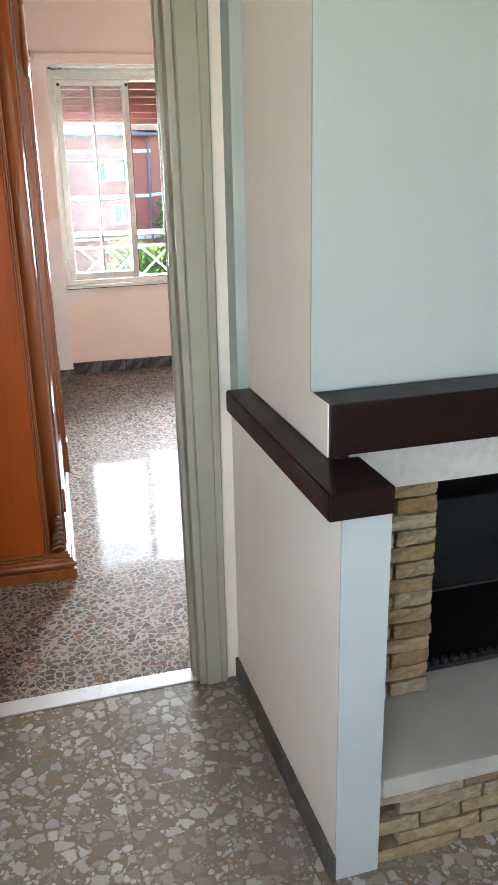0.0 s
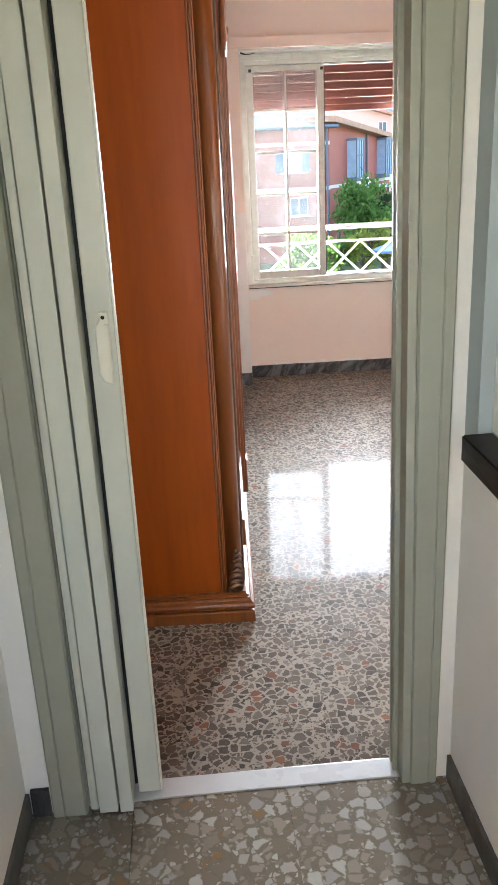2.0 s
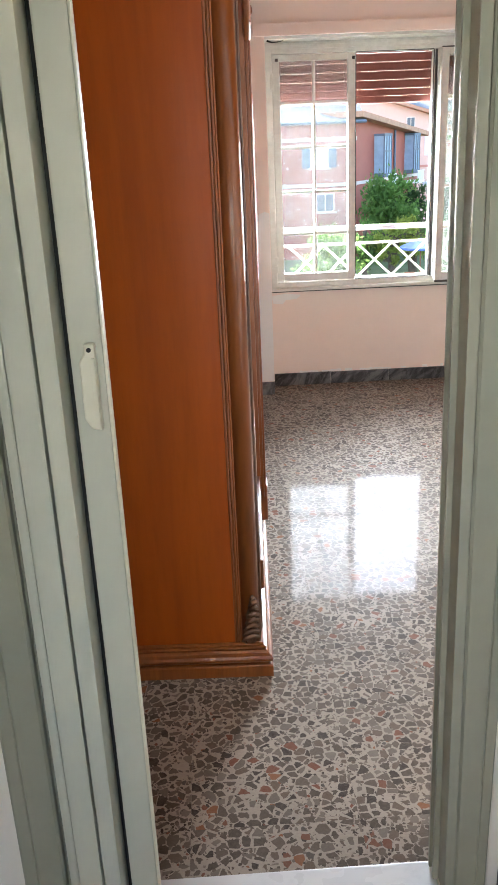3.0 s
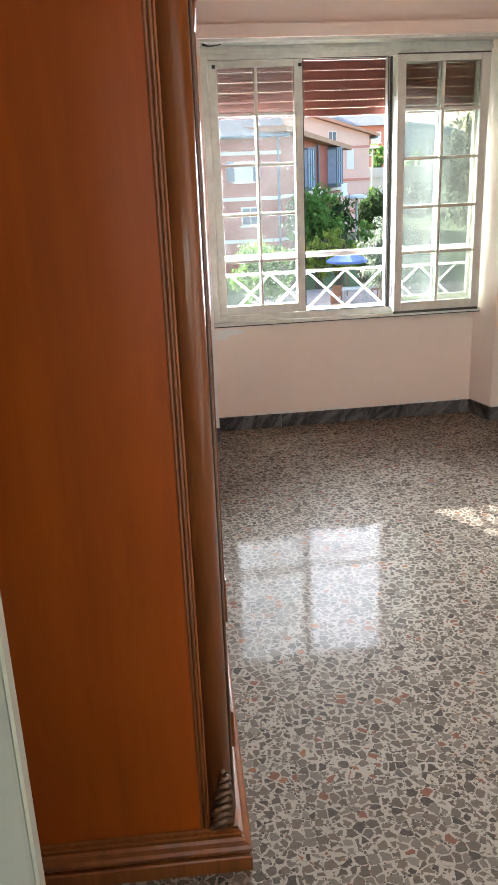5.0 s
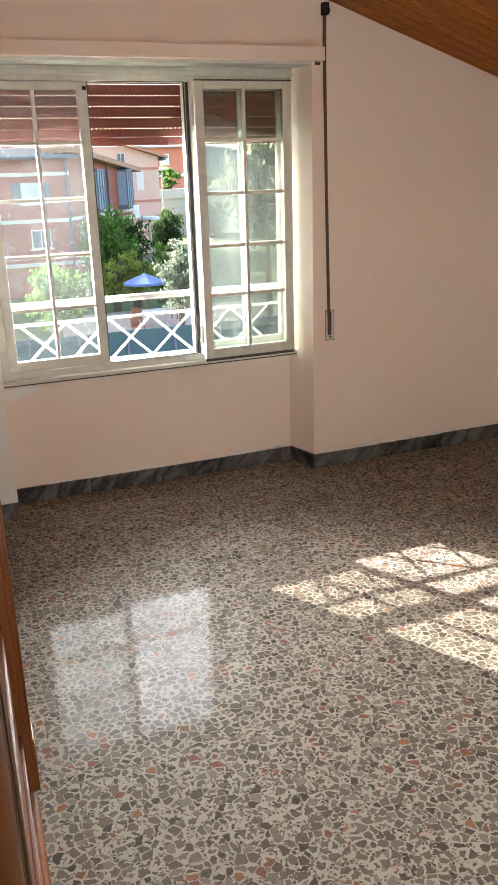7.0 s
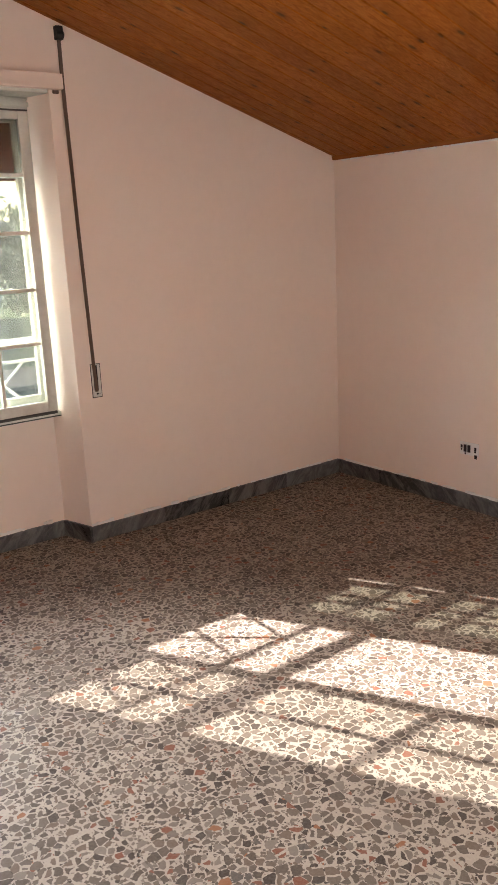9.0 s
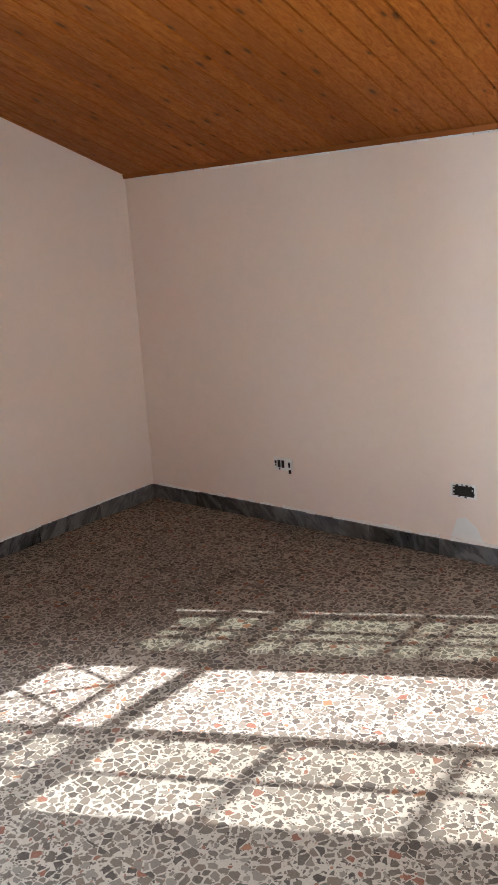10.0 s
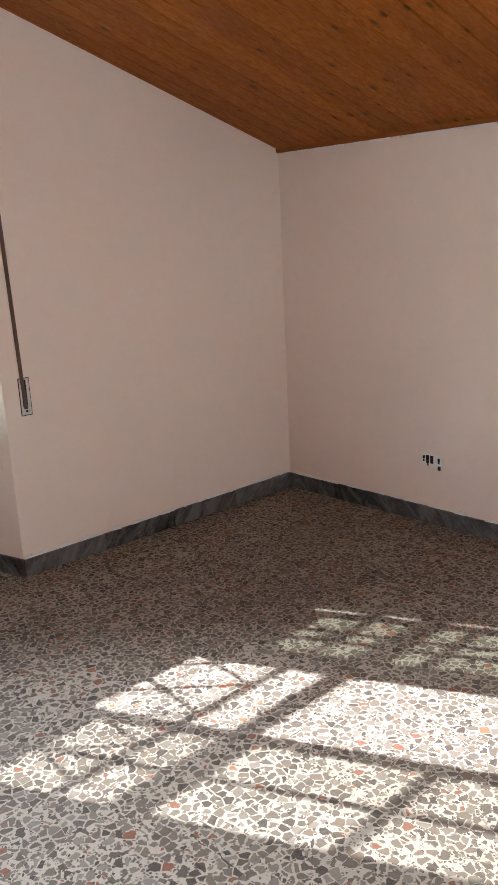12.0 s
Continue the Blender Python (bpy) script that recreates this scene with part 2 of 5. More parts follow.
def glassy(name, dirt=0.05, tint=(0.96, 1.0, 0.98)):
    """Clear pane with a film of dust."""
    m, n, l, s = mat(name)
    out = n["Material Output"]
    clear = n.new("ShaderNodeBsdfTransparent")
    clear.inputs[0].default_value = (*tint, 1)
    gloss = n.new("ShaderNodeBsdfGlossy")
    gloss.inputs["Roughness"].default_value = 0.02
    fres = n.new("ShaderNodeFresnel")
    fres.inputs[0].default_value = 1.5
    a = n.new("ShaderNodeMixShader")
    l.new(fres.outputs[0], a.inputs[0])
    l.new(clear.outputs[0], a.inputs[1])
    l.new(gloss.outputs[0], a.inputs[2])
    dust = n.new("ShaderNodeBsdfTranslucent")
    dust.inputs[0].default_value = (0.9, 0.92, 0.92, 1)
    p = world_place(n, l)
    d = ranged(n, l, noise_of(n, l, p, 5, 6, 0.7), 0.3, 0.75, dirt * 0.4, dirt * 1.8)
    b = n.new("ShaderNodeMixShader")
    l.new(d, b.inputs[0])
    l.new(a.outputs[0], b.inputs[1])
    l.new(dust.outputs[0], b.inputs[2])
    l.new(b.outputs[0], out.inputs["Surface"])
    n.remove(s)
    return m


def foliage(name, a, b, c):
    m, n, l, s = mat(name)
    geo = n.new("ShaderNodeNewGeometry")
    col = ramp(n, l, geo.outputs["Random Per Island"], ((0.0, a), (0.5, b), (1.0, c)))
    l.new(col, s.inputs["Base Color"])
    put(s, rough=0.6, spec=0.3)
    through_leaf = n.new("ShaderNodeBsdfTranslucent")
    l.new(col, through_leaf.inputs[0])
    blend = n.new("ShaderNodeMixShader")
    blend.inputs[0].default_value = 0.68
    l.new(s.outputs[0], blend.inputs[1])
    l.new(through_leaf.outputs[0], blend.inputs[2])
    l.new(blend.outputs[0], n["Material Output"].inputs["Surface"])
    return m


WALL = paint("room_wall_paint", (0.90, 0.775, 0.69), (0.87, 0.735, 0.645))
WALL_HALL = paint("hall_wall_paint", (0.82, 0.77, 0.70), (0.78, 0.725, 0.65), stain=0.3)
# hall walls' south faces: their cooler, dimmer light is put into this colour
WALL_COOL_LIT = paint("cool_lit_wall_paint", (0.42, 0.465, 0.455), (0.385, 0.425, 0.42), stain=0.4)
PLASTER = paint("bare_plaster", (0.88, 0.87, 0.84), (0.82, 0.80, 0.77), stain=0.6, relief=0.3)
FLOOR = terrazzo("room_terrazzo", 38, (0.335, 0.287, 0.238),
                 ((0.0, (0.045, 0.035, 0.030)), (0.14, (0.106, 0.086, 0.068)), (0.30, (0.071, 0.056, 0.045)), (0.46, (0.136, 0.112, 0.090)), (0.58, (0.088, 0.071, 0.058)), (0.72, (0.117, 0.087, 0.066)), (0.84, (0.163, 0.134, 0.111)), (0.93, (0.159, 0.060, 0.037)), (0.965, (0.080, 0.070, 0.063)), (0.985, (0.212, 0.090, 0.043))),
                 0.055, (0.36, 0.46), 3.0, spec=0.009, polish=(0.05, 0.035, 0.075))
FLOOR_HALL = terrazzo("hall_terrazzo", 29, (0.20, 0.172, 0.13),
                      ((0.0, (0.208, 0.172, 0.129)), (0.22, (0.304, 0.272, 0.222)), (0.42, (0.400, 0.376, 0.332)), (0.58, (0.248, 0.216, 0.176)), (0.74, (0.464, 0.448, 0.406)),
                       (0.86, (0.336, 0.328, 0.304)), (0.97, (0.264, 0.160, 0.078))), 0.05, (0.12, 0.24), 5.0, warp=0.018, small_scale=2.4, spec=0.5, few=0.2, soft=0.09)
MARBLE_WHITE = marble("threshold_marble", (0.74, 0.74, 0.73), (0.52, 0.53, 0.55), 6, 0.25, (0.55, 0.75))
MARBLE_GREY = veined("grey_skirting_marble", (0.030, 0.031, 0.033), (0.19, 0.19, 0.19))
MARBLE_DARK = marble("dark_skirting_marble", (0.022, 0.022, 0.022), (0.06, 0.06, 0.058), 10, 0.35)
SLATE = marble("hall_skirting_slate", (0.085, 0.078, 0.066), (0.15, 0.138, 0.118), 8, 0.45)
HEARTH = marble("hearth_stone", (0.46, 0.44, 0.39), (0.37, 0.345, 0.30), 5, 0.5, (0.5, 0.8))
PINE = wood("pine_planks", (0.46, 0.145, 0.017), (0.26, 0.066, 0.006), (1.3, 55, 55), 0.5, 0.0, (5.0, 10.6), spec=0.15)
PINE_TRIM = wood("pine_trim", (0.36, 0.12, 0.024), (0.25, 0.08, 0.014), (30, 1.6, 30), 0.5, spec=0.15)
CHERRY = wood("cherry_veneer", (0.39, 0.083, 0.006), (0.28, 0.052, 0.0035), (7, 7, 0.7), 0.36, 0.03, local=True, spec=0.2)
CHERRY_TRIM = wood("cherry_moulding", (0.27, 0.082, 0.017), (0.17, 0.046, 0.010), (20, 20, 1.2), 0.32, 0.35, local=True, spec=0.35)
CARVED = wood("carved_dark_wood", (0.16, 0.075, 0.035), (0.08, 0.035, 0.016), (30, 30, 30), 0.35, 0.2, local=True)
MAHOGANY = wood("dark_mahogany", (0.022, 0.005, 0.004), (0.008, 0.0026, 0.0022), (5, 5, 30), 0.38, 0.04, spec=0.22)
FRAME = plain("window_frame_paint", (0.66, 0.66, 0.60), 0.4, spots=0.34, scale=22)
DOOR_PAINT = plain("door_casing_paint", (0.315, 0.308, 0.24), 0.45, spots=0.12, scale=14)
FOLD = plain("folding_door_plastic", (0.52, 0.525, 0.445), 0.42, spots=0.08, scale=16)
# near black, so the gaps between the leaves look deep in shade
FOLD_GAP = plain("folding_door_gap_shade", (0.012, 0.012, 0.011), 0.6)
CREAM = plain("cream_plastic", (0.70, 0.68, 0.56), 0.35, spots=0.06)
SHUTTER = plain("shutter_slat_brown_red", (0.115, 0.021, 0.010), 0.55, spots=0.12)
METAL_WHITE = plain("railing_white_paint", (0.78, 0.78, 0.76), 0.4, spots=0.12)
SEAL = plain("weathered_seal", (0.07, 0.066, 0.06), 0.7)
STEEL = plain("worn_steel", (0.45, 0.44, 0.42), 0.35, 0.9)
BLACK = plain("black_plastic", (0.010, 0.010, 0.010), 0.7)
STRAP = plain("shutter_strap_webbing", (0.13, 0.085, 0.06), 0.8, relief=0.3)
SOOT = plain("sooty_firebrick", (0.003, 0.0028, 0.0026), 0.9, relief=0.4, spec=0.1)
IRON = plain("ashy_iron", (0.014, 0.014, 0.0145), 0.65, 0.3, spots=0.6, scale=9)
ASH = plain("charred_ash", (0.010, 0.0095, 0.009), 0.95, spots=0.7, scale=25, relief=0.6, spec=0.1)
MORTAR = plain("brick_mortar", (0.10, 0.078, 0.052), 0.9, relief=0.5, spec=0.1)
BRICK = brickish("split_face_brick", ((0.0, (0.27, 0.18, 0.09)), (0.4, (0.37, 0.28, 0.165)), (0.75, (0.31, 0.24, 0.155)), (1.0, (0.44, 0.37, 0.26))))
GLASS = glassy("window_pane", 0.006, (0.76, 0.78, 0.75))
GLASS_DIRTY = glassy("dusty_window_pane", 0.003, (0.88, 0.89, 0.87))
MIRROR = plain("mirror_silver", (0.86, 0.88, 0.87), 0.02, 1.0, spots=0.03, relief=0.0)
CAVITY = plain("wall_box_black", (0.015, 0.014, 0.013), 0.8)
LINTEL = plain("rough_lintel_plaster", (0.50, 0.49, 0.455), 0.85, spots=0.35, scale=40, relief=0.5)
CONCRETE = plain("balcony_concrete", (0.42, 0.40, 0.36), 0.8, spots=0.4, scale=6, relief=0.3)


# ---- mesh helpers ----
def box(bm, lo, hi, bevel=0.0):
    a, b = Vector(lo), Vector(hi)
    m = Matrix.Translation((a + b) / 2) @ Matrix.Diagonal((*(b - a), 1))
    made = bmesh.ops.create_cube(bm, size=1, matrix=m)["verts"]
    if bevel:
        edges = list({e for v in made for e in v.link_edges})
        bmesh.ops.bevel(bm, geom=edges, offset=bevel, segments=2, profile=0.7, affect="EDGES")
    return bm


def boxes(*items, bevel=0.0):
    bm = bmesh.new()
    for lo, hi in items:
        box(bm, lo, hi, bevel)
    return bm


def prism(bm, pts, axis, a, b):
    """A polygon in the other two axes' order, drawn out along axis from a to b."""
    def at(p, d):
        q = [*p]
        q.insert("xyz".index(axis), d)
        return bm.verts.new(q)
    near, far = [at(p, a) for p in pts], [at(p, b) for p in pts]
    bm.faces.new(near), bm.faces.new(far[::-1])
    for i in range(len(pts)):
        j = (i + 1) % len(pts)
        bm.faces.new((near[j], near[i], far[i], far[j]))
    bmesh.ops.recalc_face_normals(bm, faces=bm.faces[:])
    return bm


def rod(bm, a, b, r, sides=8):
    a, b = Vector(a), Vector(b)
    m = Matrix.Translation((a + b) / 2) @ (b - a).to_track_quat("Z", "Y").to_matrix().to_4x4()
    bmesh.ops.create_cone(bm, cap_ends=True, segments=sides, radius1=r, radius2=r, depth=(b - a).length, matrix=m)
    return bm


def lathe_path(bm, path, radii, sides=8):
    """A tapered tube through points."""
    rings = []
    for i, (p, r) in enumerate(zip(path, radii)):
        d = Vector(path[min(i + 1, len(path) - 1)]) - Vector(path[max(i - 1, 0)])
        q = d.to_track_quat("Z", "Y")
        rings.append([bm.verts.new(Vector(p) + q @ Vector((r * math.cos(2 * math.pi * k / sides), r * math.sin(2 * math.pi * k / sides), 0))) for k in range(sides)])
    for a, b in zip(rings, rings[1:]):
        for k in range(sides):
            bm.faces.new((a[k], a[(k + 1) % sides], b[(k + 1) % sides], b[k]))
    bm.faces.new(rings[0][::-1]), bm.faces.new(rings[-1])
    return bm


def part(name, bm, material, parent=None, label="", smooth=False, local=False):
    """Links a bmesh as one mesh object, under a thing or part where one is given."""
    me = bpy.data.meshes.new(name)
    if smooth:
        for f in bm.faces:
            f.smooth = True
    bm.to_mesh(me)
    bm.free()
    me.materials.append(material)
    ob = new(name, me)
    if parent:
        ob.parent = parent
        if parent.type == "EMPTY" and not local:
            ob.matrix_parent_inverse = parent.matrix_basis.inverted()
    if label:
        tagged(ob, label)
    return ob


def piece(name, me, parent, m):
    """One of many alike pieces on shared mesh data, in the world's axes."""
    ob = new(name, me)
    ob.parent = parent
    if parent.type == "EMPTY":
        ob.matrix_parent_inverse = parent.matrix_basis.inverted()
    ob.matrix_basis = m
    return ob


def mesh_of(name, bm, material, smooth=False):
    if smooth:
        for f in bm.faces:
            f.smooth = True
    me = bpy.data.meshes.new(name)
    bm.to_mesh(me)
    bm.free()
    me.materials.append(material)
    return me


def thing(name, at, label, category, group="", turn=0.0):
    ob = new(name)
    ob.matrix_basis = pose(*at, 0, 0, turn)
    ob.empty_display_size = 0.1
    return tagged(ob, label, category, group)


def setting(ob, label, category):
    return tagged(ob, label, category, kind="structure")


# ---- the large structure ----
HALL_Z = 2.72
ROOM_W, ROOM_S, ROOM_N = -4.20, -3.70, 0.0


def slope(x):
    """Height of the sloping wooden ceiling."""
    return 1.836 - 0.326 * x


# north wall with its window niche
bm = bmesh.new()
prism(bm, [(-4.45, -0.3), (-3.30, -0.3), (-3.30, slope(-3.30) + 0.03), (-4.45, slope(-4.45) + 0.03)], "y", 0.0, 0.34)
prism(bm, [(-0.90, -0.3), (0.25, -0.3), (0.25, slope(0.25) + 0.03), (-0.90, slope(-0.90) + 0.03)], "y", 0.0, 0.34)
prism(bm, [(-1.684, 0.0), (-0.90, 0.0), (-0.90, 0.34), (-1.738, 0.34), (-1.738, 0.19)], "z", -0.3, 2.092)
prism(bm, [(-3.30, 2.092), (-0.90, 2.092), (-0.90, slope(-0.90) + 0.03), (-3.30, slope(-3.30) + 0.03)], "y", 0.0, 0.34)
box(bm, (-3.30, 0.19, -0.3), (-1.738, 0.34, 0.628))
wall_north = setting(part("wall_north", bm, WALL), "pale pink painted plaster wall with a full-height window niche", "wall")
wall_east = setting(part("wall_east", boxes(((0.0, -3.95, -0.3), (0.25, 0.0, 1.86))), WALL), "pale pink painted low side wall under a sloping ceiling", "wall")
wall_west = setting(part("wall_west", boxes(((-4.45, -3.70, -0.3), (-4.20, 0.0, slope(-4.2) + 0.02))), WALL), "pale pink painted wall behind the wardrobe", "wall")
# wall between the hall and the room, with the doorway
bm = bmesh.new()
prism(bm, [(-3.229, -0.3), (0.0, -0.3), (0.0, slope(0.0)), (-3.25, slope(-3.25)), (-3.25, 2.1)], "y", -3.795, -3.70)
prism(bm, [(-4.45, -0.3), (-4.035, -0.3), (-4.035, slope(-4.035)), (-4.45, slope(-4.45))], "y", -3.795, -3.70)
prism(bm, [(-4.035, 2.10), (-3.25, 2.10), (-3.25, slope(-3.25)), (-4.035, slope(-4.035))], "y", -3.795, -3.70)
wall_south = setting(part("wall_south", bm, WALL_HALL), "off-white plaster partition wall with the bedroom doorway", "wall")
# hall and living room shell
# both window openings are unseen, added for the fill lamps
wall_hall_west = setting(part("wall_hall_west", boxes(((-4.45, -7.9, -0.3), (-4.17, -6.6, HALL_Z)), ((-4.45, -5.3, -0.3), (-4.17, -3.795, HALL_Z)),
                         ((-4.45, -6.6, -0.3), (-4.17, -5.3, 0.9)), ((-4.45, -6.6, 2.25), (-4.17, -5.3, HALL_Z))), WALL_HALL), "off-white painted hall wall with an added, unseen window opening", "wall")
wall_living_south = setting(part("wall_living_south", boxes(((-4.17, -7.9, -0.3), (-3.5, -7.7, HALL_Z)), ((-2.3, -7.9, -0.3), (1.2, -7.7, HALL_Z)),
                            ((-3.5, -7.9, -0.3), (-2.3, -7.7, 0.9)), ((-3.5, -7.9, 2.25), (-2.3, -7.7, HALL_Z))), WALL_HALL), "off-white living room wall with an added, unseen window opening", "wall")
wall_living_east = setting(part("wall_living_east", boxes(((1.0, -7.7, -0.3), (1.2, -3.95, HALL_Z))), WALL_HALL), "off-white living room wall", "wall")
wall_living_north = setting(part("wall_living_north", boxes(((-1.4, -3.95, -0.3), (1.0, -3.796, HALL_Z))), WALL_HALL), "off-white living room wall beside the chimney", "wall")
ceiling_hall = setting(part("ceiling_hall", boxes(((-4.45, -7.9, HALL_Z), (1.2, -3.796, HALL_Z + 0.12))), WALL_HALL), "plain white hall ceiling", "ceiling")

# sloping ceiling of pine planks, one mesh
bm = bmesh.new()
PITCH, y0 = 0.094, -3.70
while y0 < -0.002:
    y1 = min(y0 + PITCH, 0.0)
    ch, gap = 0.0042, 0.001
    prof = [(y0 + gap, 0.014), (y0 + gap, ch), (y0 + gap + ch, 0), (y1 - gap - ch, 0), (y1 - gap, ch), (y1 - gap, 0.014)]
    ends = []
    for x in (-4.20, 0.0):
        ends.append([bm.verts.new((x, y, slope(x) + z)) for y, z in prof])
    for k in range(len(prof)):
        j = (k + 1) % len(prof)
        bm.faces.new((ends[0][k], ends[0][j], ends[1][j], ends[1][k]))
    bm.faces.new(ends[0]), bm.faces.new(ends[1][::-1])
    y0 = y1
bmesh.ops.recalc_face_normals(bm, faces=bm.faces[:])
ceiling = setting(part("ceiling", bm, PINE), "sloping ceiling of varnished knotty pine planks", "ceiling")
bm = prism(bmesh.new(), [(-4.45, slope(-4.45) + 0.016), (0.25, slope(0.25) + 0.016), (0.25, slope(0.25) + 0.16), (-4.45, slope(-4.45) + 0.16)], "y", -3.795, 0.34)
roof = setting(part("roof", bm, CONCRETE), "roof slab above the planked ceiling", "roof")
bm = prism(bmesh.new(), [(-0.022, slope(-0.022) - 0.002), (-0.001, slope(-0.001) - 0.002), (-0.001, slope(0) - 0.016), (-0.016, slope(0) - 0.016)], "y", -3.69, -0.004)
setting(part("trim", bm, PINE_TRIM), "thin pine batten between ceiling and wall", "trim")

# screeds under the tiles
setting(part("floor", boxes(((-4.20, -3.71, -0.3), (0.0, 0.19, -0.012))), CONCRETE), "screed under the bedroom terrazzo", "floor")
floor = scene.objects["floor"]
floor_hall = setting(part("floor_hall", boxes(((-4.17, -7.7, -0.3), (1.0, -3.796, -0.012))), CONCRETE), "screed under the hall terrazzo", "floor")
door_sill = setting(part("threshold", boxes(((-4.035, -3.782, -0.012), (-3.25, -3.716, 0.003)), bevel=0.002), MARBLE_WHITE), "white marble threshold strip in the doorway", "threshold")

# crumbled plaster along the top of the skirting
def crumbs(name, x0, y0, x1, y1, inward, z, label, seed):
    rng = random.Random(seed)
    bm = bmesh.new()
    a, b = Vector((x0, y0, 0)), Vector((x1, y1, 0))
    d, w, s = (b - a).normalized(), Vector((*inward, 0)), 0.0
    while s < (b - a).length - 0.05:
        n = rng.uniform(0.012, 0.07)
        if rng.random() < 0.72:
            p, q = a + d * s, a + d * (s + n) + w * rng.uniform(0.004, 0.0095)
            lo = Vector([min(p[i], q[i]) for i in range(3)])
            hi = Vector([max(p[i], q[i]) for i in range(3)])
            lo.z, hi.z = z - 0.004, z + rng.uniform(0.005, 0.013)
            box(bm, lo, hi)
        s += n
    for v in bm.verts:
        v.co += Vector((rng.uniform(-1, 1), rng.uniform(-1, 1), rng.uniform(-1, 1))) * 0.0018
    setting(part(name, bm, PLASTER), label, "trim")


# marble skirting, in pieces
def skirting(name, runs, material, label, height=0.082, step=0.38, thick=0.011):
    base = setting(new(name), label, "skirting")
    for (x0, y0, x1, y1), inward in runs:
        a, b = Vector((x0, y0, 0)), Vector((x1, y1, 0))
        count = max(1, round((b - a).length / step))
        d, w = (b - a) / count, Vector((*inward, 0)) * thick
        for k in range(count):
            p, q = a + d * k + d.normalized() * 0.001, a + d * (k + 1) - d.normalized() * 0.001
            lo = Vector([min(p[i], q[i], (p + w)[i], (q + w)[i]) for i in range(3)])
            hi = Vector([max(p[i], q[i], (p + w)[i], (q + w)[i]) for i in range(3)])
            hi.z = height + 0.004 * math.sin(7.3 * k + x0)
            part("skirting_piece", boxes((lo, hi), bevel=0.0015), material, base)
    return base


skirting("baseboard", [((-1.684, 0, -0.012, 0), (0, -1)), ((0, -3.69, 0, -0.0), (-1, 0)), ((-3.30, 0.19, -1.745, 0.19), (0, -1)),
                       ((-3.24, -3.70, -0.012, -3.70), (0, 1))], MARBLE_GREY, "veined grey marble skirting in short pieces")
bm = prism(bmesh.new(), [(-1.684, -0.011), (-1.695, -0.011), (-1.747, 0.178), (-1.735, 0.178)], "z", 0.0, 0.083)
setting(part("baseboard_reveal", bm, MARBLE_GREY), "grey marble skirting on the splayed niche side", "skirting")
skirting("baseboard_window_pier", [((-3.52, 0, -3.30, 0), (0, -1))], MARBLE_GREY, "veined grey marble skirting beside the niche")
crumbs("trim_east", 0, -3.6, 0, -0.02, (-1, 0), 0.085, "crumbled plaster edge over the skirting", 3)
crumbs("trim_north", -1.68, 0, -0.02, 0, (0, -1), 0.085, "crumbled plaster edge over the skirting", 4)
crumbs("trim_ceiling", 0, -3.6, 0, -0.02, (-1, 0), slope(0) - 0.020, "crumbled plaster edge under the ceiling batten", 6)
crumbs("trim_niche", -3.28, 0.19, -1.76, 0.19, (0, -1), 0.085, "crumbled plaster edge over the niche skirting", 5)
skirting("baseboard_hall", [((-3.122, -4.60, -3.122, -3.80), (-1, 0)), ((-4.17, -7.7, -4.17, -3.80), (1, 0))], SLATE, "thin dark slate skirting along the hall", 0.07, 0.8, 0.010)
skirting("baseboard_stub", [((-4.158, -3.795, -4.112, -3.795), (0, -1))], MARBLE_DARK, "short stub of dark marble skirting by the door casing", 0.075)

# ---- window, shutter, ledge ----
def sash(parent, x0, x1, z0, z1, y, glass, name="sash", depth=0.034, rows=(0.985, 1.236, 1.494, 1.746), stile=0.045, bar=0.017):
    """A casement with glazing bars; panes are parts of their own."""
    bm = boxes(((x0, y - depth / 2, z0), (x0 + stile, y + depth / 2, z1)), ((x1 - stile, y - depth / 2, z0), (x1, y + depth / 2, z1)),
               ((x0 + stile, y - depth / 2 + 0.001, z0), (x1 - stile, y + depth / 2 - 0.001, z0 + 0.05)),
               ((x0 + stile, y - depth / 2 + 0.001, z1 - 0.034), (x1 - stile, y + depth / 2 - 0.001, z1)), bevel=0.004)
    ob = part(name, bm, FRAME, parent, "white painted casement with small panes")
    xm = (x0 + x1) / 2
    lows, highs = [z0 + 0.05, *rows], [*rows, z1 - 0.034]
    for a, b in ((x0 + stile, xm), (xm, x1 - stile)):
        for lo, hi in zip(lows, highs):
            part("pane", boxes(((a, y - 0.002, lo), (b, y + 0.002, hi))), glass, ob)
    part("glazing_bar", boxes(((xm - bar / 2, y - 0.011, z0 + 0.05), (xm + bar / 2, y + 0.011, z1 - 0.034)), bevel=0.003), FRAME, ob)
    for z in rows:
        part("glazing_bar", boxes(((x0 + stile, y - 0.010, z - bar / 2), (x1 - stile, y + 0.010, z + bar / 2)), bevel=0.003), FRAME, ob)
    return ob


win = setting(thing("window_1", (-2.50, 0.19, 0.63), "", ""), "white painted wooden window, the middle casement folded open", "window")
part("window_frame", boxes(((-3.298, 0.15, 0.655), (-3.252, 0.225, 2.09)), ((-1.745, 0.15, 0.655), (-1.697, 0.225, 2.09)),
                           ((-3.252, 0.15, 2.012), (-1.745, 0.225, 2.09)), ((-3.252, 0.16, 0.655), (-1.745, 0.225, 0.688)), bevel=0.004), FRAME, win)
part("frame_moulding", boxes(((-3.29, 0.138, 2.036), (-1.70, 0.15, 2.056)), ((-3.29, 0.142, 2.066), (-1.70, 0.15, 2.074)), bevel=0.003), FRAME, win)
part("mullion", boxes(((-2.288, 0.172, 0.688), (-2.245, 0.222, 2.012)), bevel=0.003), FRAME, win)
part("hinge_post", boxes(((-2.266, 0.104, 0.69), (-2.254, 0.171, 2.01)), bevel=0.002), FRAME, win)
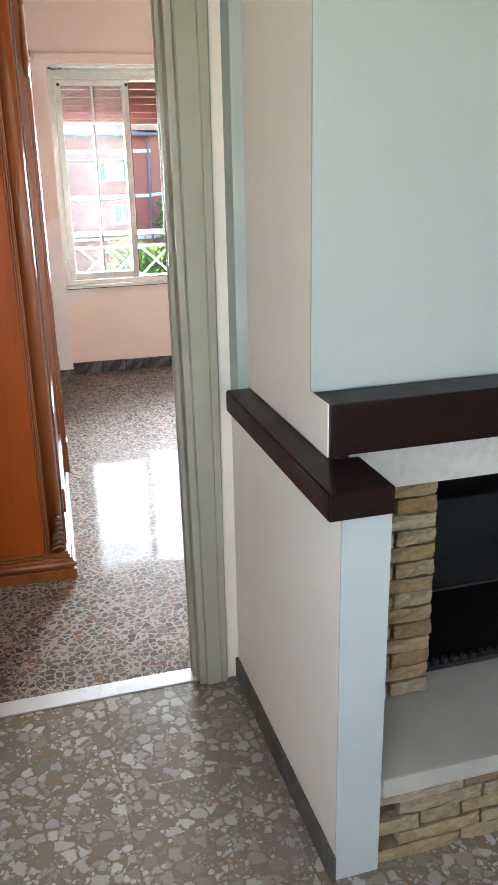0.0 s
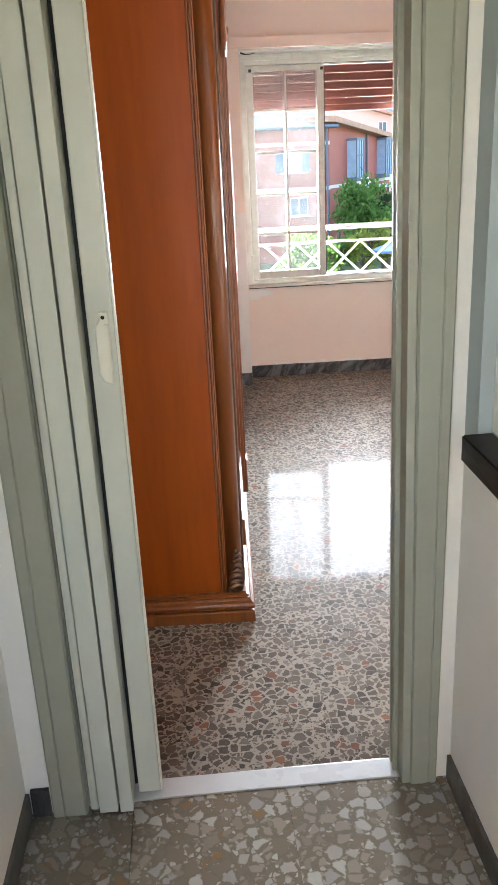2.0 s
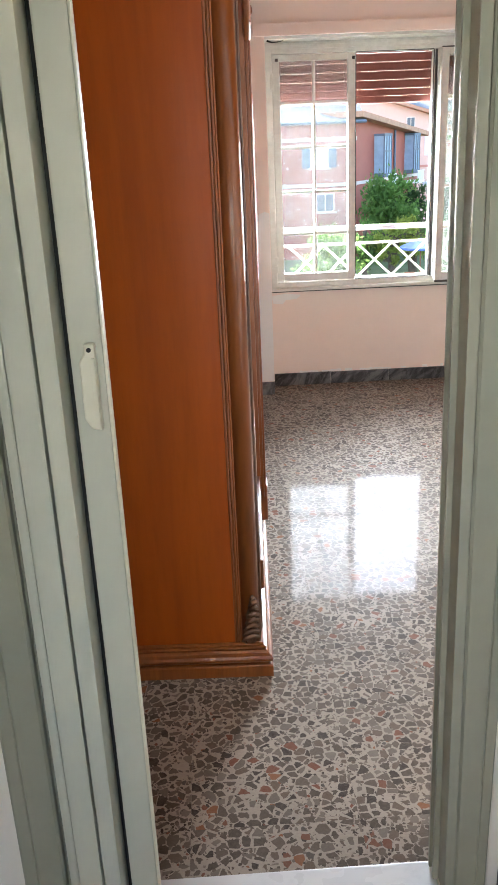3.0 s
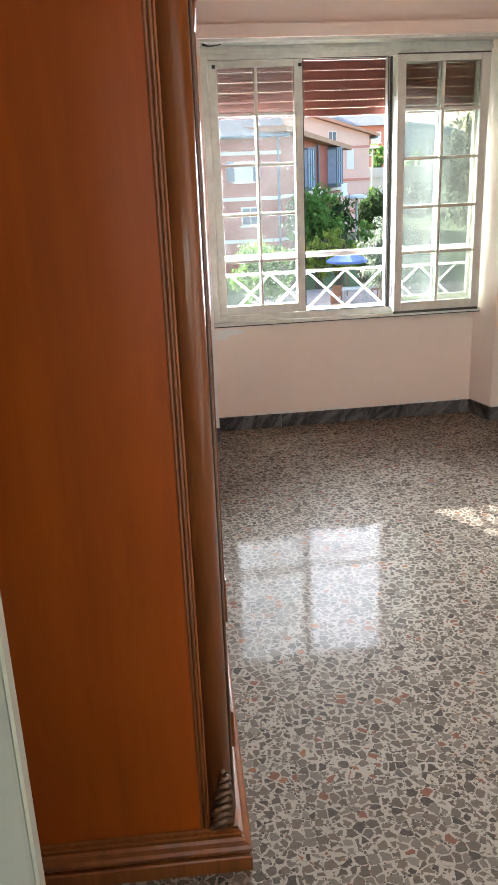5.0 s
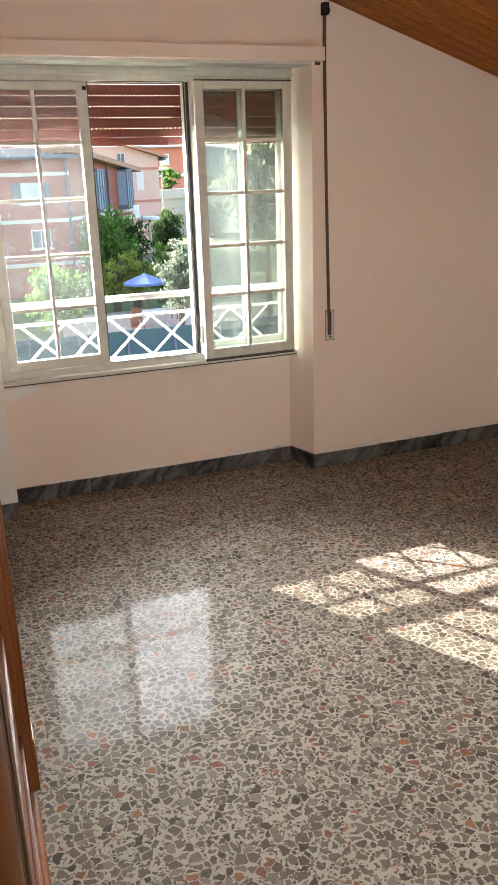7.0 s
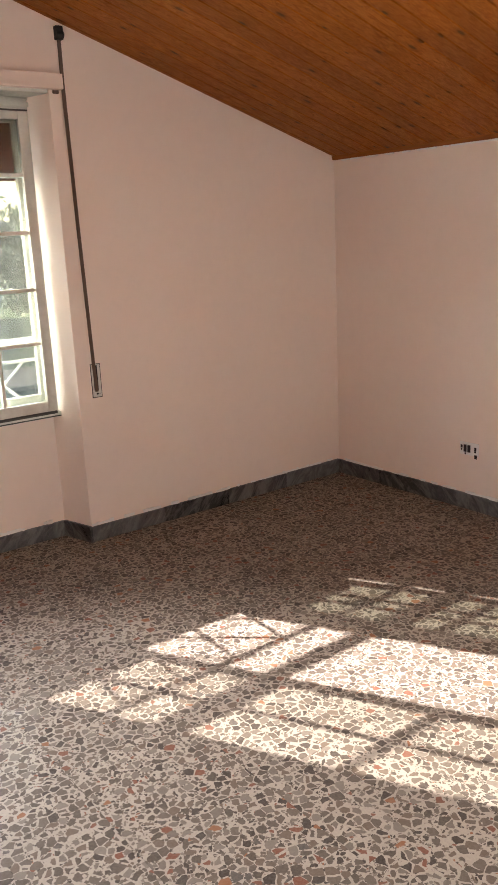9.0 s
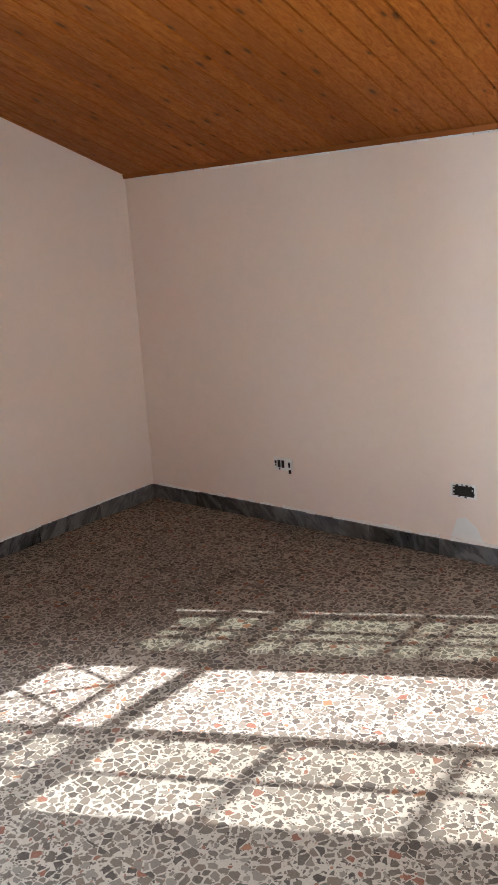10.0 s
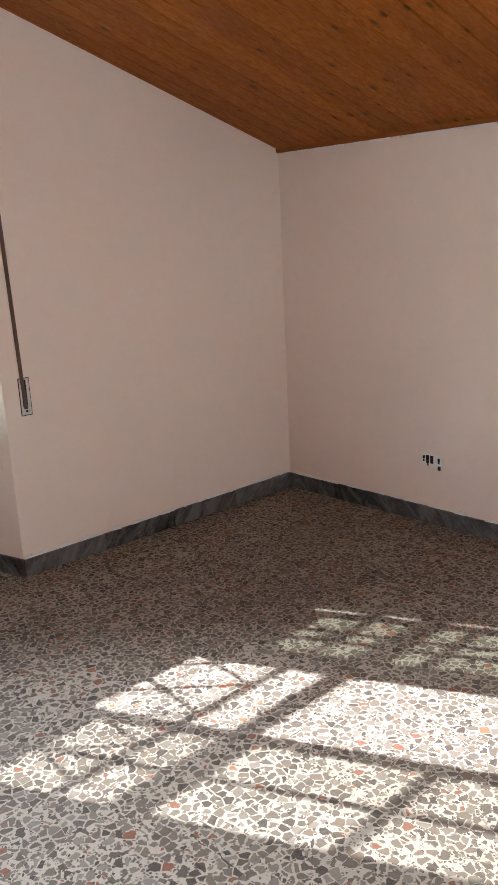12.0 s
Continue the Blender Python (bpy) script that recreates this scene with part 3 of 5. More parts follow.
for x0, x1, y0, y1, z0, z1 in ((-2.2895, -2.2845, 0.166, 0.173, 0.69, 2.01), (-2.2535, -2.2495, 0.098, 0.104, 0.69, 2.008), (-2.2775, -2.2665, 0.160, 0.1715, 0.69, 2.01),
                               (-2.752, -2.29, 0.158, 0.166, 2.0085, 2.0125), (-2.754, -2.7495, 0.168, 0.176, 0.69, 2.01), (-2.26, -1.76, 0.074, 0.10, 2.0095, 2.0155)):
    part("rebate_seal", boxes(((x0, y0, z0), (x1, y1, z1))), SEAL, win, "dark worn seal and shadow gap at a sash")
part("bottom_track", boxes(((-2.753, 0.158, 0.6885), (-2.29, 0.2265, 0.694)), bevel=0.001), SEAL, win, "dirty dark bottom track")
# dark strip in place of the shadow in the gap under the sash
part("sash_shadow_gap", boxes(((-2.26, 0.080, 0.6565), (-1.762, 0.098, 0.668))), SEAL, win, "dark worn seal and shadow gap at a sash")
part("window_sill", boxes(((-3.298, 0.128, 0.628), (-1.722, 0.226, 0.654)), bevel=0.004), FRAME, win, "chipped white window board")
part("sill_edge", boxes(((-3.29, 0.1265, 0.6305), (-1.724, 0.128, 0.636))), SEAL, win, "grimy joint under the window board")
left_sash = sash(win, -3.25, -2.755, 0.69, 2.008, 0.182, GLASS_DIRTY)
right_sash = sash(win, -2.243, -1.748, 0.69, 2.008, 0.196, GLASS)
open_sash = sash(win, -2.266, -1.764, 0.672, 2.008, 0.086, GLASS, depth=0.03, rows=(0.996, 1.242, 1.495, 1.742))
for z in (0.80, 1.86):
    part("hinge", boxes(((-3.262, 0.148, z - 0.045), (-3.245, 0.164, z - 0.005)), ((-3.262, 0.146, z + 0.005), (-3.245, 0.164, z + 0.05)), bevel=0.003), FRAME, left_sash)
    part("hinge", rod(bmesh.new(), (-2.268, 0.11, z - 0.05), (-2.268, 0.11, z + 0.05), 0.009), FRAME, open_sash)
for x in (-3.222, -2.768):
    part("latch", boxes(((x - 0.009, 0.155, 1.972), (x + 0.009, 0.164, 1.99)), bevel=0.003), BLACK, left_sash, "small black latch")
part("bolt", boxes(((-1.785, 0.076, 1.205), (-1.765, 0.092, 1.222)), bevel=0.003), BLACK, open_sash, "small black window bolt")

# roller shutter, partly lowered, light showing through its slots
shut = thing("roller_shutter", (-2.5, 0.297, 1.76), "brown-red roller shutter let down a short way, daylight through its slots", "shutter")
part("bottom_bar", boxes(((-3.26, 0.291, 1.732), (-1.735, 0.305, 1.771)), bevel=0.003), SHUTTER, shut)
part("slat", boxes(((-3.26, 0.292, 1.772), (-1.735, 0.304, 1.8105)), bevel=0.003), SHUTTER, shut)
for k in range(5):
    z = 1.812 + 0.05 * k
    bm = boxes(((-3.26, 0.292, z + 0.0008), (-1.735, 0.304, z + 0.0492)), bevel=0.003)
    for i in range(70 if k < 4 else 0):
        x = -3.26 + 1.525 * i / 69
        box(bm, (x - 0.0066, 0.295, z - 0.0035), (x + 0.0066, 0.302, z + 0.0045))
    part("slat", bm, SHUTTER, shut)
for x in (-3.30, -1.748):
    part("guide_rail", boxes(((x, 0.284, 0.66), (x + 0.022, 0.312, 2.09)), bevel=0.002), FRAME, shut, "white metal guide rail")

# shutter-box ledge over the niche
ledge = tagged(part("shutter_box_ledge", boxes(((-3.367, -0.034, 2.090), (-1.629, 0.0, 2.152)), bevel=0.003), WALL), "painted wooden ledge under the shutter box", "ledge")
setting(part("window_head", boxes(((-3.30, 0.0, 2.076), (-1.69, 0.15, 2.0915))), FRAME), "white painted soffit of the window niche", "trim")
part("nail", boxes(((-1.668, -0.012, 2.074), (-1.642, 0.0, 2.088)), bevel=0.003), STRAP, ledge, "rusty screw plate")
cable = bmesh.new()
lathe_path(cable, [(-3.285, 0.02, 2.07), (-3.255, 0.03, 2.062), (-3.22, 0.05, 2.066), (-3.19, 0.07, 2.074)], [0.006, 0.004, 0.003, 0.002], 6)
tagged(part("loose_cable", cable, BLACK, smooth=True), "short loose black cable under the ledge", "cable")

# shutter strap and winder
strap = thing("shutter_strap", (-1.59, 0, 0.72), "brown webbing shutter strap running down to a wall winder", "shutter strap")
bm = bmesh.new()
rows = [(-1.619, 2.31, 0.010), (-1.6185, 2.11, 0.006), (-1.608, 1.5, 0.004), (-1.5935, 0.86, 0.004), (-1.588, 0.745, 0.004)]
sides = []
for x, z, out in rows:
    sides.append([bm.verts.new((x + dx, -out - dy, z)) for dx, dy in ((-0.0085, 0), (0.0085, 0), (0.0085, 0.0022), (-0.0085, 0.0022))])
for a, b in zip(sides, sides[1:]):
    for k in range(4):
        bm.faces.new((a[k], a[(k + 1) % 4], b[(k + 1) % 4], b[k]))
bm.faces.new(sides[0]), bm.faces.new(sides[-1][::-1])
bmesh.ops.recalc_face_normals(bm, faces=bm.faces[:])
part("webbing", bm, STRAP, strap)
bm = boxes(((-1.636, -0.03, 2.29), (-1.604, 0.0, 2.345)), bevel=0.005)
rod(bm, (-1.637, -0.022, 2.31), (-1.603, -0.022, 2.31), 0.014, 12)
part("pulley", bm, BLACK, strap, "black strap guide pulley")
part("winder_box", boxes(((-1.6115, -0.0015, 0.7155), (-1.5595, 0.0, 0.8795))), BLACK, strap, "dark gap round the winder plate")
part("winder_plate", boxes(((-1.608, -0.004, 0.719), (-1.563, -0.0005, 0.876)), bevel=0.0012), FRAME, strap, "worn metal winder plate")
part("winder_slot", boxes(((-1.600, -0.0052, 0.752), (-1.578, -0.0042, 0.872))), BLACK, strap)
part("screw", rod(bmesh.new(), (-1.586, -0.008, 0.735), (-1.586, -0.004, 0.735), 0.005), BLACK, strap)
part("screw", rod(bmesh.new(), (-1.574, -0.008, 0.735), (-1.574, -0.004, 0.735), 0.003), STEEL, strap)

# bare plaster repairs round the niche
bm = bmesh.new()
prism(bm, [(-3.42, 0.085), (-3.302, 0.085), (-3.302, 1.13), (-3.33, 1.14), (-3.37, 1.125), (-3.40, 1.08), (-3.425, 0.9)], "y", -0.003, 0.001)
tagged(part("plaster_patch", bm, PLASTER), "bare white plaster repair on the wall beside the niche", "plaster patch")
bm = bmesh.new()
prism(bm, [(-3.29, 0.60), (-3.20, 0.612), (-3.10, 0.60), (-3.13, 0.575), (-3.2, 0.57), (-3.22, 0.545), (-3.28, 0.55)], "y", 0.187, 0.191)
tagged(part("plaster_patch", bm, PLASTER), "grey smeared plaster under the window board", "plaster patch")

# window guard in the outer reveal
RY = 0.258
rail = thing("window_railing", (-2.5, RY, 0.655), "white painted metal railing of crossed bars outside the window", "railing")
part("top_rail", boxes(((-3.30, RY - 0.016, 0.982), (-1.695, RY + 0.016, 1.012)), bevel=0.004), METAL_WHITE, rail)
part("middle_rail", boxes(((-3.30, RY - 0.008, 0.895), (-1.695, RY + 0.008, 0.909)), bevel=0.003), METAL_WHITE, rail)
part("bottom_rail", boxes(((-3.30, RY - 0.008, 0.680), (-1.695, RY + 0.008, 0.694)), bevel=0.003), METAL_WHITE, rail)
for k in range(-3, 3):
    x = -2.50 + 0.222 * k
    part("cross_bar", rod(bmesh.new(), (x, RY - 0.003, 0.898), (x + 0.222, RY - 0.003, 0.690), 0.0066, 6), METAL_WHITE, rail)
    part("cross_bar", rod(bmesh.new(), (x, RY + 0.004, 0.690), (x + 0.222, RY + 0.004, 0.898), 0.0066, 6), METAL_WHITE, rail)
for x in (-3.285, -1.722):
    part("post", boxes(((x, RY - 0.009, 0.654), (x + 0.018, RY + 0.009, 0.985)), bevel=0.003), METAL_WHITE, rail)
setting(part("outer_sill", boxes(((-3.36, 0.342, 0.55), (-1.64, 0.43, 0.615)), bevel=0.006), CONCRETE), "stone outer window sill", "sill")


# ---- doorway ----
frame_right = thing("door_casing", (-3.2, -3.80, 0), "grey-white painted moulded door casing", "door frame", "door casings")
def casing(parent, x0, x1, into, foot=0.0):
    """Stepped architrave on the hall side and lining through the wall; into: +1 if the opening lies at greater x."""
    bm = bmesh.new()
    w = x1 - x0
    prof = [(0, 0), (0, 0.013), (0.005, 0.017), (0.026, 0.017), (0.029, 0.0145), (0.032, 0.017), (w - 0.006, 0.018), (w - 0.001, 0.013), (w, 0)]
    pts = [((x0 + u) if into > 0 else (x1 - u), -3.796 - d) for u, d in prof]
    near = [bm.verts.new((x + foot * ((x1 - x) / w if into < 0 else 0) - 0.4 * foot * ((x - x0) / w), y, 0.0)) for x, y in pts]
    far = [bm.verts.new((x, y, 2.17)) for x, y in pts]
    bm.faces.new(near), bm.faces.new(far[::-1])
    for i in range(len(pts)):
        j = (i + 1) % len(pts)
        bm.faces.new((near[j], near[i], far[i], far[j]))
    bmesh.ops.recalc_face_normals(bm, faces=bm.faces[:])
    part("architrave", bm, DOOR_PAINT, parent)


def splayed(bm, foot=0.018):
    """Leans an upright so that its foot stands further from the opening than its head."""
    for v in bm.verts:
        v.co.x += foot * (1 - v.co.z / 2.1)
    return bm


casing(frame_right, -3.244, -3.153, -1, 0.018)
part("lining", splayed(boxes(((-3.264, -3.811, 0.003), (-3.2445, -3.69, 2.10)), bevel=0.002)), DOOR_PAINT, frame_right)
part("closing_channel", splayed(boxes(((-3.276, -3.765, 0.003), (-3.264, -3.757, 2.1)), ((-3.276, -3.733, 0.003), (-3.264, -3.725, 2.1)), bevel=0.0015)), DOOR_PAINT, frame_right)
frame_left = thing("door_casing", (-4.06, -3.80, 0), "grey-white painted moulded door casing", "door frame", "door casings")
casing(frame_left, -4.108, -4.024, 1)
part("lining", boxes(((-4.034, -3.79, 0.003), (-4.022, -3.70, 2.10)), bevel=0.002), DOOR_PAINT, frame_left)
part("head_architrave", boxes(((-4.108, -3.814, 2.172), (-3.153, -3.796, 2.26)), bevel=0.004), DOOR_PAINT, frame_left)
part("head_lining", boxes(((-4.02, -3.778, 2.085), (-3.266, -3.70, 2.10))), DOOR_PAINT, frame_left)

fold = thing("folding_door", (-3.94, -3.78, 0.01), "grey-white plastic folding door pushed open in a stack", "folding door")
lead = part("lead_post", boxes(((-3.902, -3.768, 0.012), (-3.848, -3.738, 2.08)), bevel=0.004), FOLD, fold)
part("edge_strip", boxes(((-3.8475, -3.766, 0.012), (-3.8435, -3.74, 2.08)), bevel=0.001), CREAM, lead, "pale closing strip")
for x0, x1, y0 in ((-3.944, -3.912, -3.829), (-3.994, -3.949, -3.826), (-4.016, -3.998, -3.812)):
    leaf = part("leaf", boxes(((x0, y0, 0.012), (x1, -3.715, 2.08)), bevel=0.004), FOLD, fold)
# hinge strips coloured as the shade in the gaps between leaves
part("hinge_gap_shade", boxes(((-3.912, -3.745, 0.02), (-3.902, -3.72, 2.07))), FOLD_GAP, fold)
part("hinge_gap_shade", boxes(((-3.949, -3.76, 0.02), (-3.944, -3.73, 2.07))), FOLD_GAP, fold)
part("hinge_gap_shade", boxes(((-3.998, -3.76, 0.02), (-3.994, -3.73, 2.07))), FOLD_GAP, fold)
bm = bmesh.new()
prism(bm, [(-3.866, 1.070), (-3.858, 1.070), (-3.858, 1.217), (-3.876, 1.217), (-3.876, 1.202), (-3.886, 1.188), (-3.886, 1.09), (-3.876, 1.074)], "y", -3.785, -3.768)
bmesh.ops.bevel(bm, geom=bm.edges[:], offset=0.002, segments=1, affect="EDGES")
pull = part("pull", bm, CREAM, fold, "cream plastic door pull")
part("pull_lip", boxes(((-3.866, -3.791, 1.078), (-3.860, -3.785, 1.195)), bevel=0.002), CREAM, pull)
part("pull_screw", rod(bmesh.new(), (-3.868, -3.787, 1.208), (-3.868, -3.784, 1.208), 0.004), BLACK, pull)


# ---- wardrobe ----
wardrobe = thing("wardrobe", (-3.543, -3.003, 0), "large cherry-stained wardrobe with mirrored doors and carved trim, scuffed", "wardrobe", turn=-2.6)
W_LONG, W_DEEP, W_TOP = 2.86, 0.60, 2.40
def plinth_ring(z_out):
    """Plinth wrapped round the end and front: profile heights and how far each stands in."""
    bm = bmesh.new()
    rings = []
    for z, d in z_out:
        rings.append([bm.verts.new(p) for p in ((-W_DEEP, d, z), (-d, d, z), (-d, W_LONG - d, z), (-W_DEEP, W_LONG - d, z))])
    for a, b in zip(rings, rings[1:]):
        for k in range(4):
            bm.faces.new((a[k], a[(k + 1) % 4], b[(k + 1) % 4], b[k]))
    bm.faces.new(rings[0][::-1]), bm.faces.new(rings[-1])
    bmesh.ops.recalc_face_normals(bm, faces=bm.faces[:])
    return bm


def wp(name, bm, material, parent=wardrobe, label="", smooth=False):
    return part(name, bm, material, parent, label, smooth, local=True)


wp("plinth", plinth_ring([(0.0, 0.0), (0.036, 0.0), (0.040, 0.003), (0.041, 0.014), (0.046, 0.014), (0.047, 0.006), (0.053, 0.001), (0.062, -0.001), (0.070, 0.003), (0.075, 0.012), (0.082, 0.017), (0.083, 0.024), (0.087, 0.024), (0.088, 0.019), (0.094, 0.019), (0.096, 0.027), (0.104, 0.027)]), CHERRY_TRIM)
wp("cornice", plinth_ring([(W_TOP, 0.03), (W_TOP + 0.02, 0.02), (W_TOP + 0.05, 0.015), (W_TOP + 0.08, -0.02), (W_TOP + 0.10, -0.03)]), CHERRY_TRIM)
wp("side_panel", boxes(((-W_DEEP, 0.030, 0.104), (-0.112, 0.055, W_TOP))), CHERRY)
wp("side_panel", boxes(((-W_DEEP, W_LONG - 0.055, 0.104), (-0.09, W_LONG - 0.03, W_TOP))), CHERRY)
wp("back_panel", boxes(((-W_DEEP, 0.055, 0.104), (-W_DEEP + 0.012, W_LONG - 0.055, W_TOP))), CHERRY)
wp("carcass_front", boxes(((-0.085, 0.11, 0.104), (-0.062, W_LONG - 0.055, W_TOP))), CHERRY_TRIM)
bm = bmesh.new()
for u, r in ((-0.1085, 0.0042), (-0.1000, 0.0042), (-0.0932, 0.0030)):
    rod(bm, (u, 0.032, 0.104), (u, 0.032, W_TOP), r, 10)
box(bm, (-0.112, 0.033, 0.104), (-0.090, 0.055, W_TOP))
wp("reeded_moulding", bm, CHERRY_TRIM, smooth=False)
# rounded corner post
bm = bmesh.new()
prof = [(-0.090, 0.055), (-0.090, 0.033)]
for k in range(13):
    a = radians(-100 + 190 * k / 12)
    prof.append((-0.064 + 0.027 * math.cos(a), 0.056 + 0.027 * math.sin(a)))
prof += [(-0.045, 0.105), (-0.079, 0.105)]
a0, b0 = [bm.verts.new((x, y, 0.104)) for x, y in prof], [bm.verts.new((x, y, W_TOP)) for x, y in prof]
for i in range(len(prof)):
    j = (i + 1) % len(prof)
    bm.faces.new((a0[i], a0[j], b0[j], b0[i]))
bm.faces.new(a0[::-1]), bm.faces.new(b0)
bmesh.ops.recalc_face_normals(bm, faces=bm.faces[:])
wp("corner_post", bm, CHERRY_TRIM, smooth=True)
bm = bmesh.new()
for u in (-0.038, -0.032):
    rod(bm, (u, 0.108, 0.104), (u, 0.108, W_TOP), 0.004, 8)
wp("post_bead", bm, CARVED)


def acanthus(cx, cy, face):
    """A carved leaf: curling ribs over a tapered body, turned to stand on the post."""
    bm = bmesh.new()
    def at(u, h, out):
        a = radians(face)
        return (cx + u * math.cos(a) + out * math.sin(a), cy + u * math.sin(a) - out * math.cos(a), 0.106 + h)
    lathe_path(bm, [at(0, 0, 0.004), at(-0.002, 0.04, 0.008), at(0.002, 0.09, 0.008), at(0.006, 0.13, 0.006), at(0.008, 0.15, 0.004)], [0.024, 0.027, 0.021, 0.013, 0.005], 12)
    lathe_path(bm, [at(0.016, 0.0, 0.022), at(0.022, 0.05, 0.022), at(0.018, 0.10, 0.020), at(0.012, 0.14, 0.016), at(0.002, 0.152, 0.022), at(-0.003, 0.142, 0.026)], [0.008, 0.009, 0.008, 0.007, 0.007, 0.004], 8)
    for k in range(7):
        h, reach = 0.002 + 0.019 * k, 0.046 - 0.0042 * k
        lathe_path(bm, [at(0.016, h + 0.016, 0.030), at(0.016 - reach * 0.45, h + 0.026, 0.034), at(0.016 - reach * 0.85, h + 0.020, 0.028), at(0.016 - reach, h + 0.006, 0.022), at(0.016 - reach * 0.8, h - 0.002, 0.024)], [0.006, 0.0085, 0.0085, 0.007, 0.004], 7)
    return bm


wp("carved_leaf", acanthus(-0.066, 0.050, 20), CARVED, label="dark carved acanthus leaf", smooth=True)

DOORS = 3
bay = (W_LONG - 0.11 - 0.08) / DOORS
for k in range(DOORS):
    y0, y1 = 0.115 + bay * k, 0.105 + bay * (k + 1)
    door = wp("door", boxes(((-0.060, y0, 0.13), (-0.046, y1 - 0.06, W_TOP - 0.02)), bevel=0.003), CHERRY, label="mirrored wardrobe door in cherry frame")
    yb = y1 - 0.06
    # frame mouldings round the mirror
    if k == 0:
        wp("door_moulding", boxes(((-0.046, y0 + 0.01, 0.20), (-0.036, y0 + 0.06, 2.30)), bevel=0.002), CHERRY, door)
    for a, b in ((y0 + 0.01, y0 + 0.06), (yb - 0.06, yb - 0.01))[k == 0:]:
        wp("door_moulding", boxes(((-0.046, a, 0.20), (-0.014, b, 2.30)), ((-0.014, a + 0.012, 0.20), (-0.002, b - 0.012, 2.30)), ((-0.002, a + 0.02, 0.2), (0.006, b - 0.02, 2.3)), bevel=0.003), CHERRY_TRIM, door)
    wp("door_moulding", boxes(((-0.028, y0 + 0.06, 0.20), (-0.018, yb - 0.06, 0.30)), bevel=0.003), CHERRY_TRIM, door)
    wp("door_moulding", boxes(((-0.046, y0 + 0.06, 2.16), (-0.010, yb - 0.06, 2.30)), bevel=0.004), CHERRY_TRIM, door)
    wp("mirror", boxes(((-0.0458, y0 + 0.06, 0.62), (-0.0415, yb - 0.06, 1.88))), MIRROR, door, "tall bevelled mirror")
    wp("drawer_front", boxes(((-0.046, y0 + 0.004, 0.125), (-0.028, yb - 0.004, 0.605)), bevel=0.005), CHERRY_TRIM, door, "plain cherry drawer front")
    # scrolled crest over the mirror
    bm = bmesh.new()
    ym = (y0 + yb) / 2
    for s in (-1, 1)[k == 0:]:
        e = (yb - y0) / 2 - 0.06
        pts = [(ym + s * e, 1.84), (ym + s * e * 0.92, 1.90), (ym + s * e * 0.75, 1.93), (ym + s * e * 0.5, 1.99), (ym + s * e * 0.2, 2.06), (ym, 2.08)]
        lathe_path(bm, [(-0.004, y, z) for y, z in pts], [0.010, 0.014, 0.013, 0.013, 0.012, 0.012], 8)
        curl = [(ym + s * (e - 0.01 + 0.02 * math.cos(t)), 1.90 + 0.03 * math.sin(t)) for t in (0, 0.9, 1.8, 2.7, 3.6)]
        lathe_path(bm, [(0.006, y, z) for y, z in curl], [0.004, 0.008, 0.010, 0.009, 0.005], 8)
    wp("scroll_crest", bm, CHERRY_TRIM, door, "scrolled moulding over the mirror", smooth=True)
    # pilaster between bays with a carved foot block
    ps = wp("pilaster", boxes(((-0.060, yb + 0.004, 0.104), (-0.012, y1 - 0.002, W_TOP)), bevel=0.006), CHERRY_TRIM)
    wp("foot_block", boxes(((-0.032, yb - 0.01, 0.085), (0.010, y1 + 0.01, 0.240)), bevel=0.004), CHERRY_TRIM, ps, "stepped cherry foot block")


# ---- chimney and low wall in the hall ----
low = thing("low_wall", (-3.08, -4.25, 0), "low white plaster wall with a dark wooden capping", "low wall")
part("masonry", boxes(((-3.122, -4.588, -0.012), (-3.020, -3.797, 0.884)), bevel=0.003), WALL_HALL, low)
# skin that tints the wall's end for the bluish light on it
part("end_face", boxes(((-3.1215, -4.592, -0.012), (-3.019, -4.588, 0.884))), WALL_COOL_LIT, low, "end of the wall, bluish light painted into its colour")
bm = bmesh.new()
prism(bm, [(-3.156, -4.612), (-3.024, -4.612), (-3.024, -4.445), (-3.091, -4.445), (-3.091, -3.876), (-3.156, -3.876)], "z", 0.884, 0.941)
bmesh.ops.bevel(bm, geom=bm.edges[:], offset=0.003, segments=2, affect="EDGES")
part("capping", bm, MAHOGANY, low, "dark red-brown wooden capping board")
# blue-grey here is the light on the return, put into its colour
setting(part("wall_return", boxes(((-3.122, -3.874, 0.885), (-3.02, -3.796, HALL_Z))), WALL_COOL_LIT), "short wall return beside the door casing, bluish light in its colour", "wall")

# breast front carries its bluish light as paint; side skin keeps the warm tone
breast = setting(part("chimney_breast", boxes(((-3.088, -4.338, 0.944), (-1.40, -3.796, HALL_Z)), ((-3.0925, -4.345, 1.056), (-1.40, -4.338, HALL_Z))), WALL_COOL_LIT), "chimney breast with the bluish light put into its colour", "wall")
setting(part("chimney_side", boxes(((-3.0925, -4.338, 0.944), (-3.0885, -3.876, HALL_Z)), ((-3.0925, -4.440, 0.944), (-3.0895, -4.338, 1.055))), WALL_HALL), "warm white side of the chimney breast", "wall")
fire = thing("fireplace", (-2.3, -4.3, 0), "open fireplace faced in split yellow brick with a stone hearth", "fireplace")
part("mantel_beam", boxes(((-3.0888, -4.445, 0.945), (-1.52, -4.346, 1.055)), bevel=0.004), MAHOGANY, fire, "dark mahogany mantel beam")
part("lintel", boxes(((-3.019, -4.375, 0.828), (-1.52, -3.80, 0.944)), bevel=0.004), LINTEL, fire, "rough white plaster lintel")
part("hearth_slab", boxes(((-3.018, -4.602, 0.205), (-1.50, -3.86, 0.253)), bevel=0.006), HEARTH, fire, "cream stone hearth slab")
part("base_core", boxes(((-3.018, -4.545, -0.012), (-1.53, -3.86, 0.205))), MORTAR, fire)
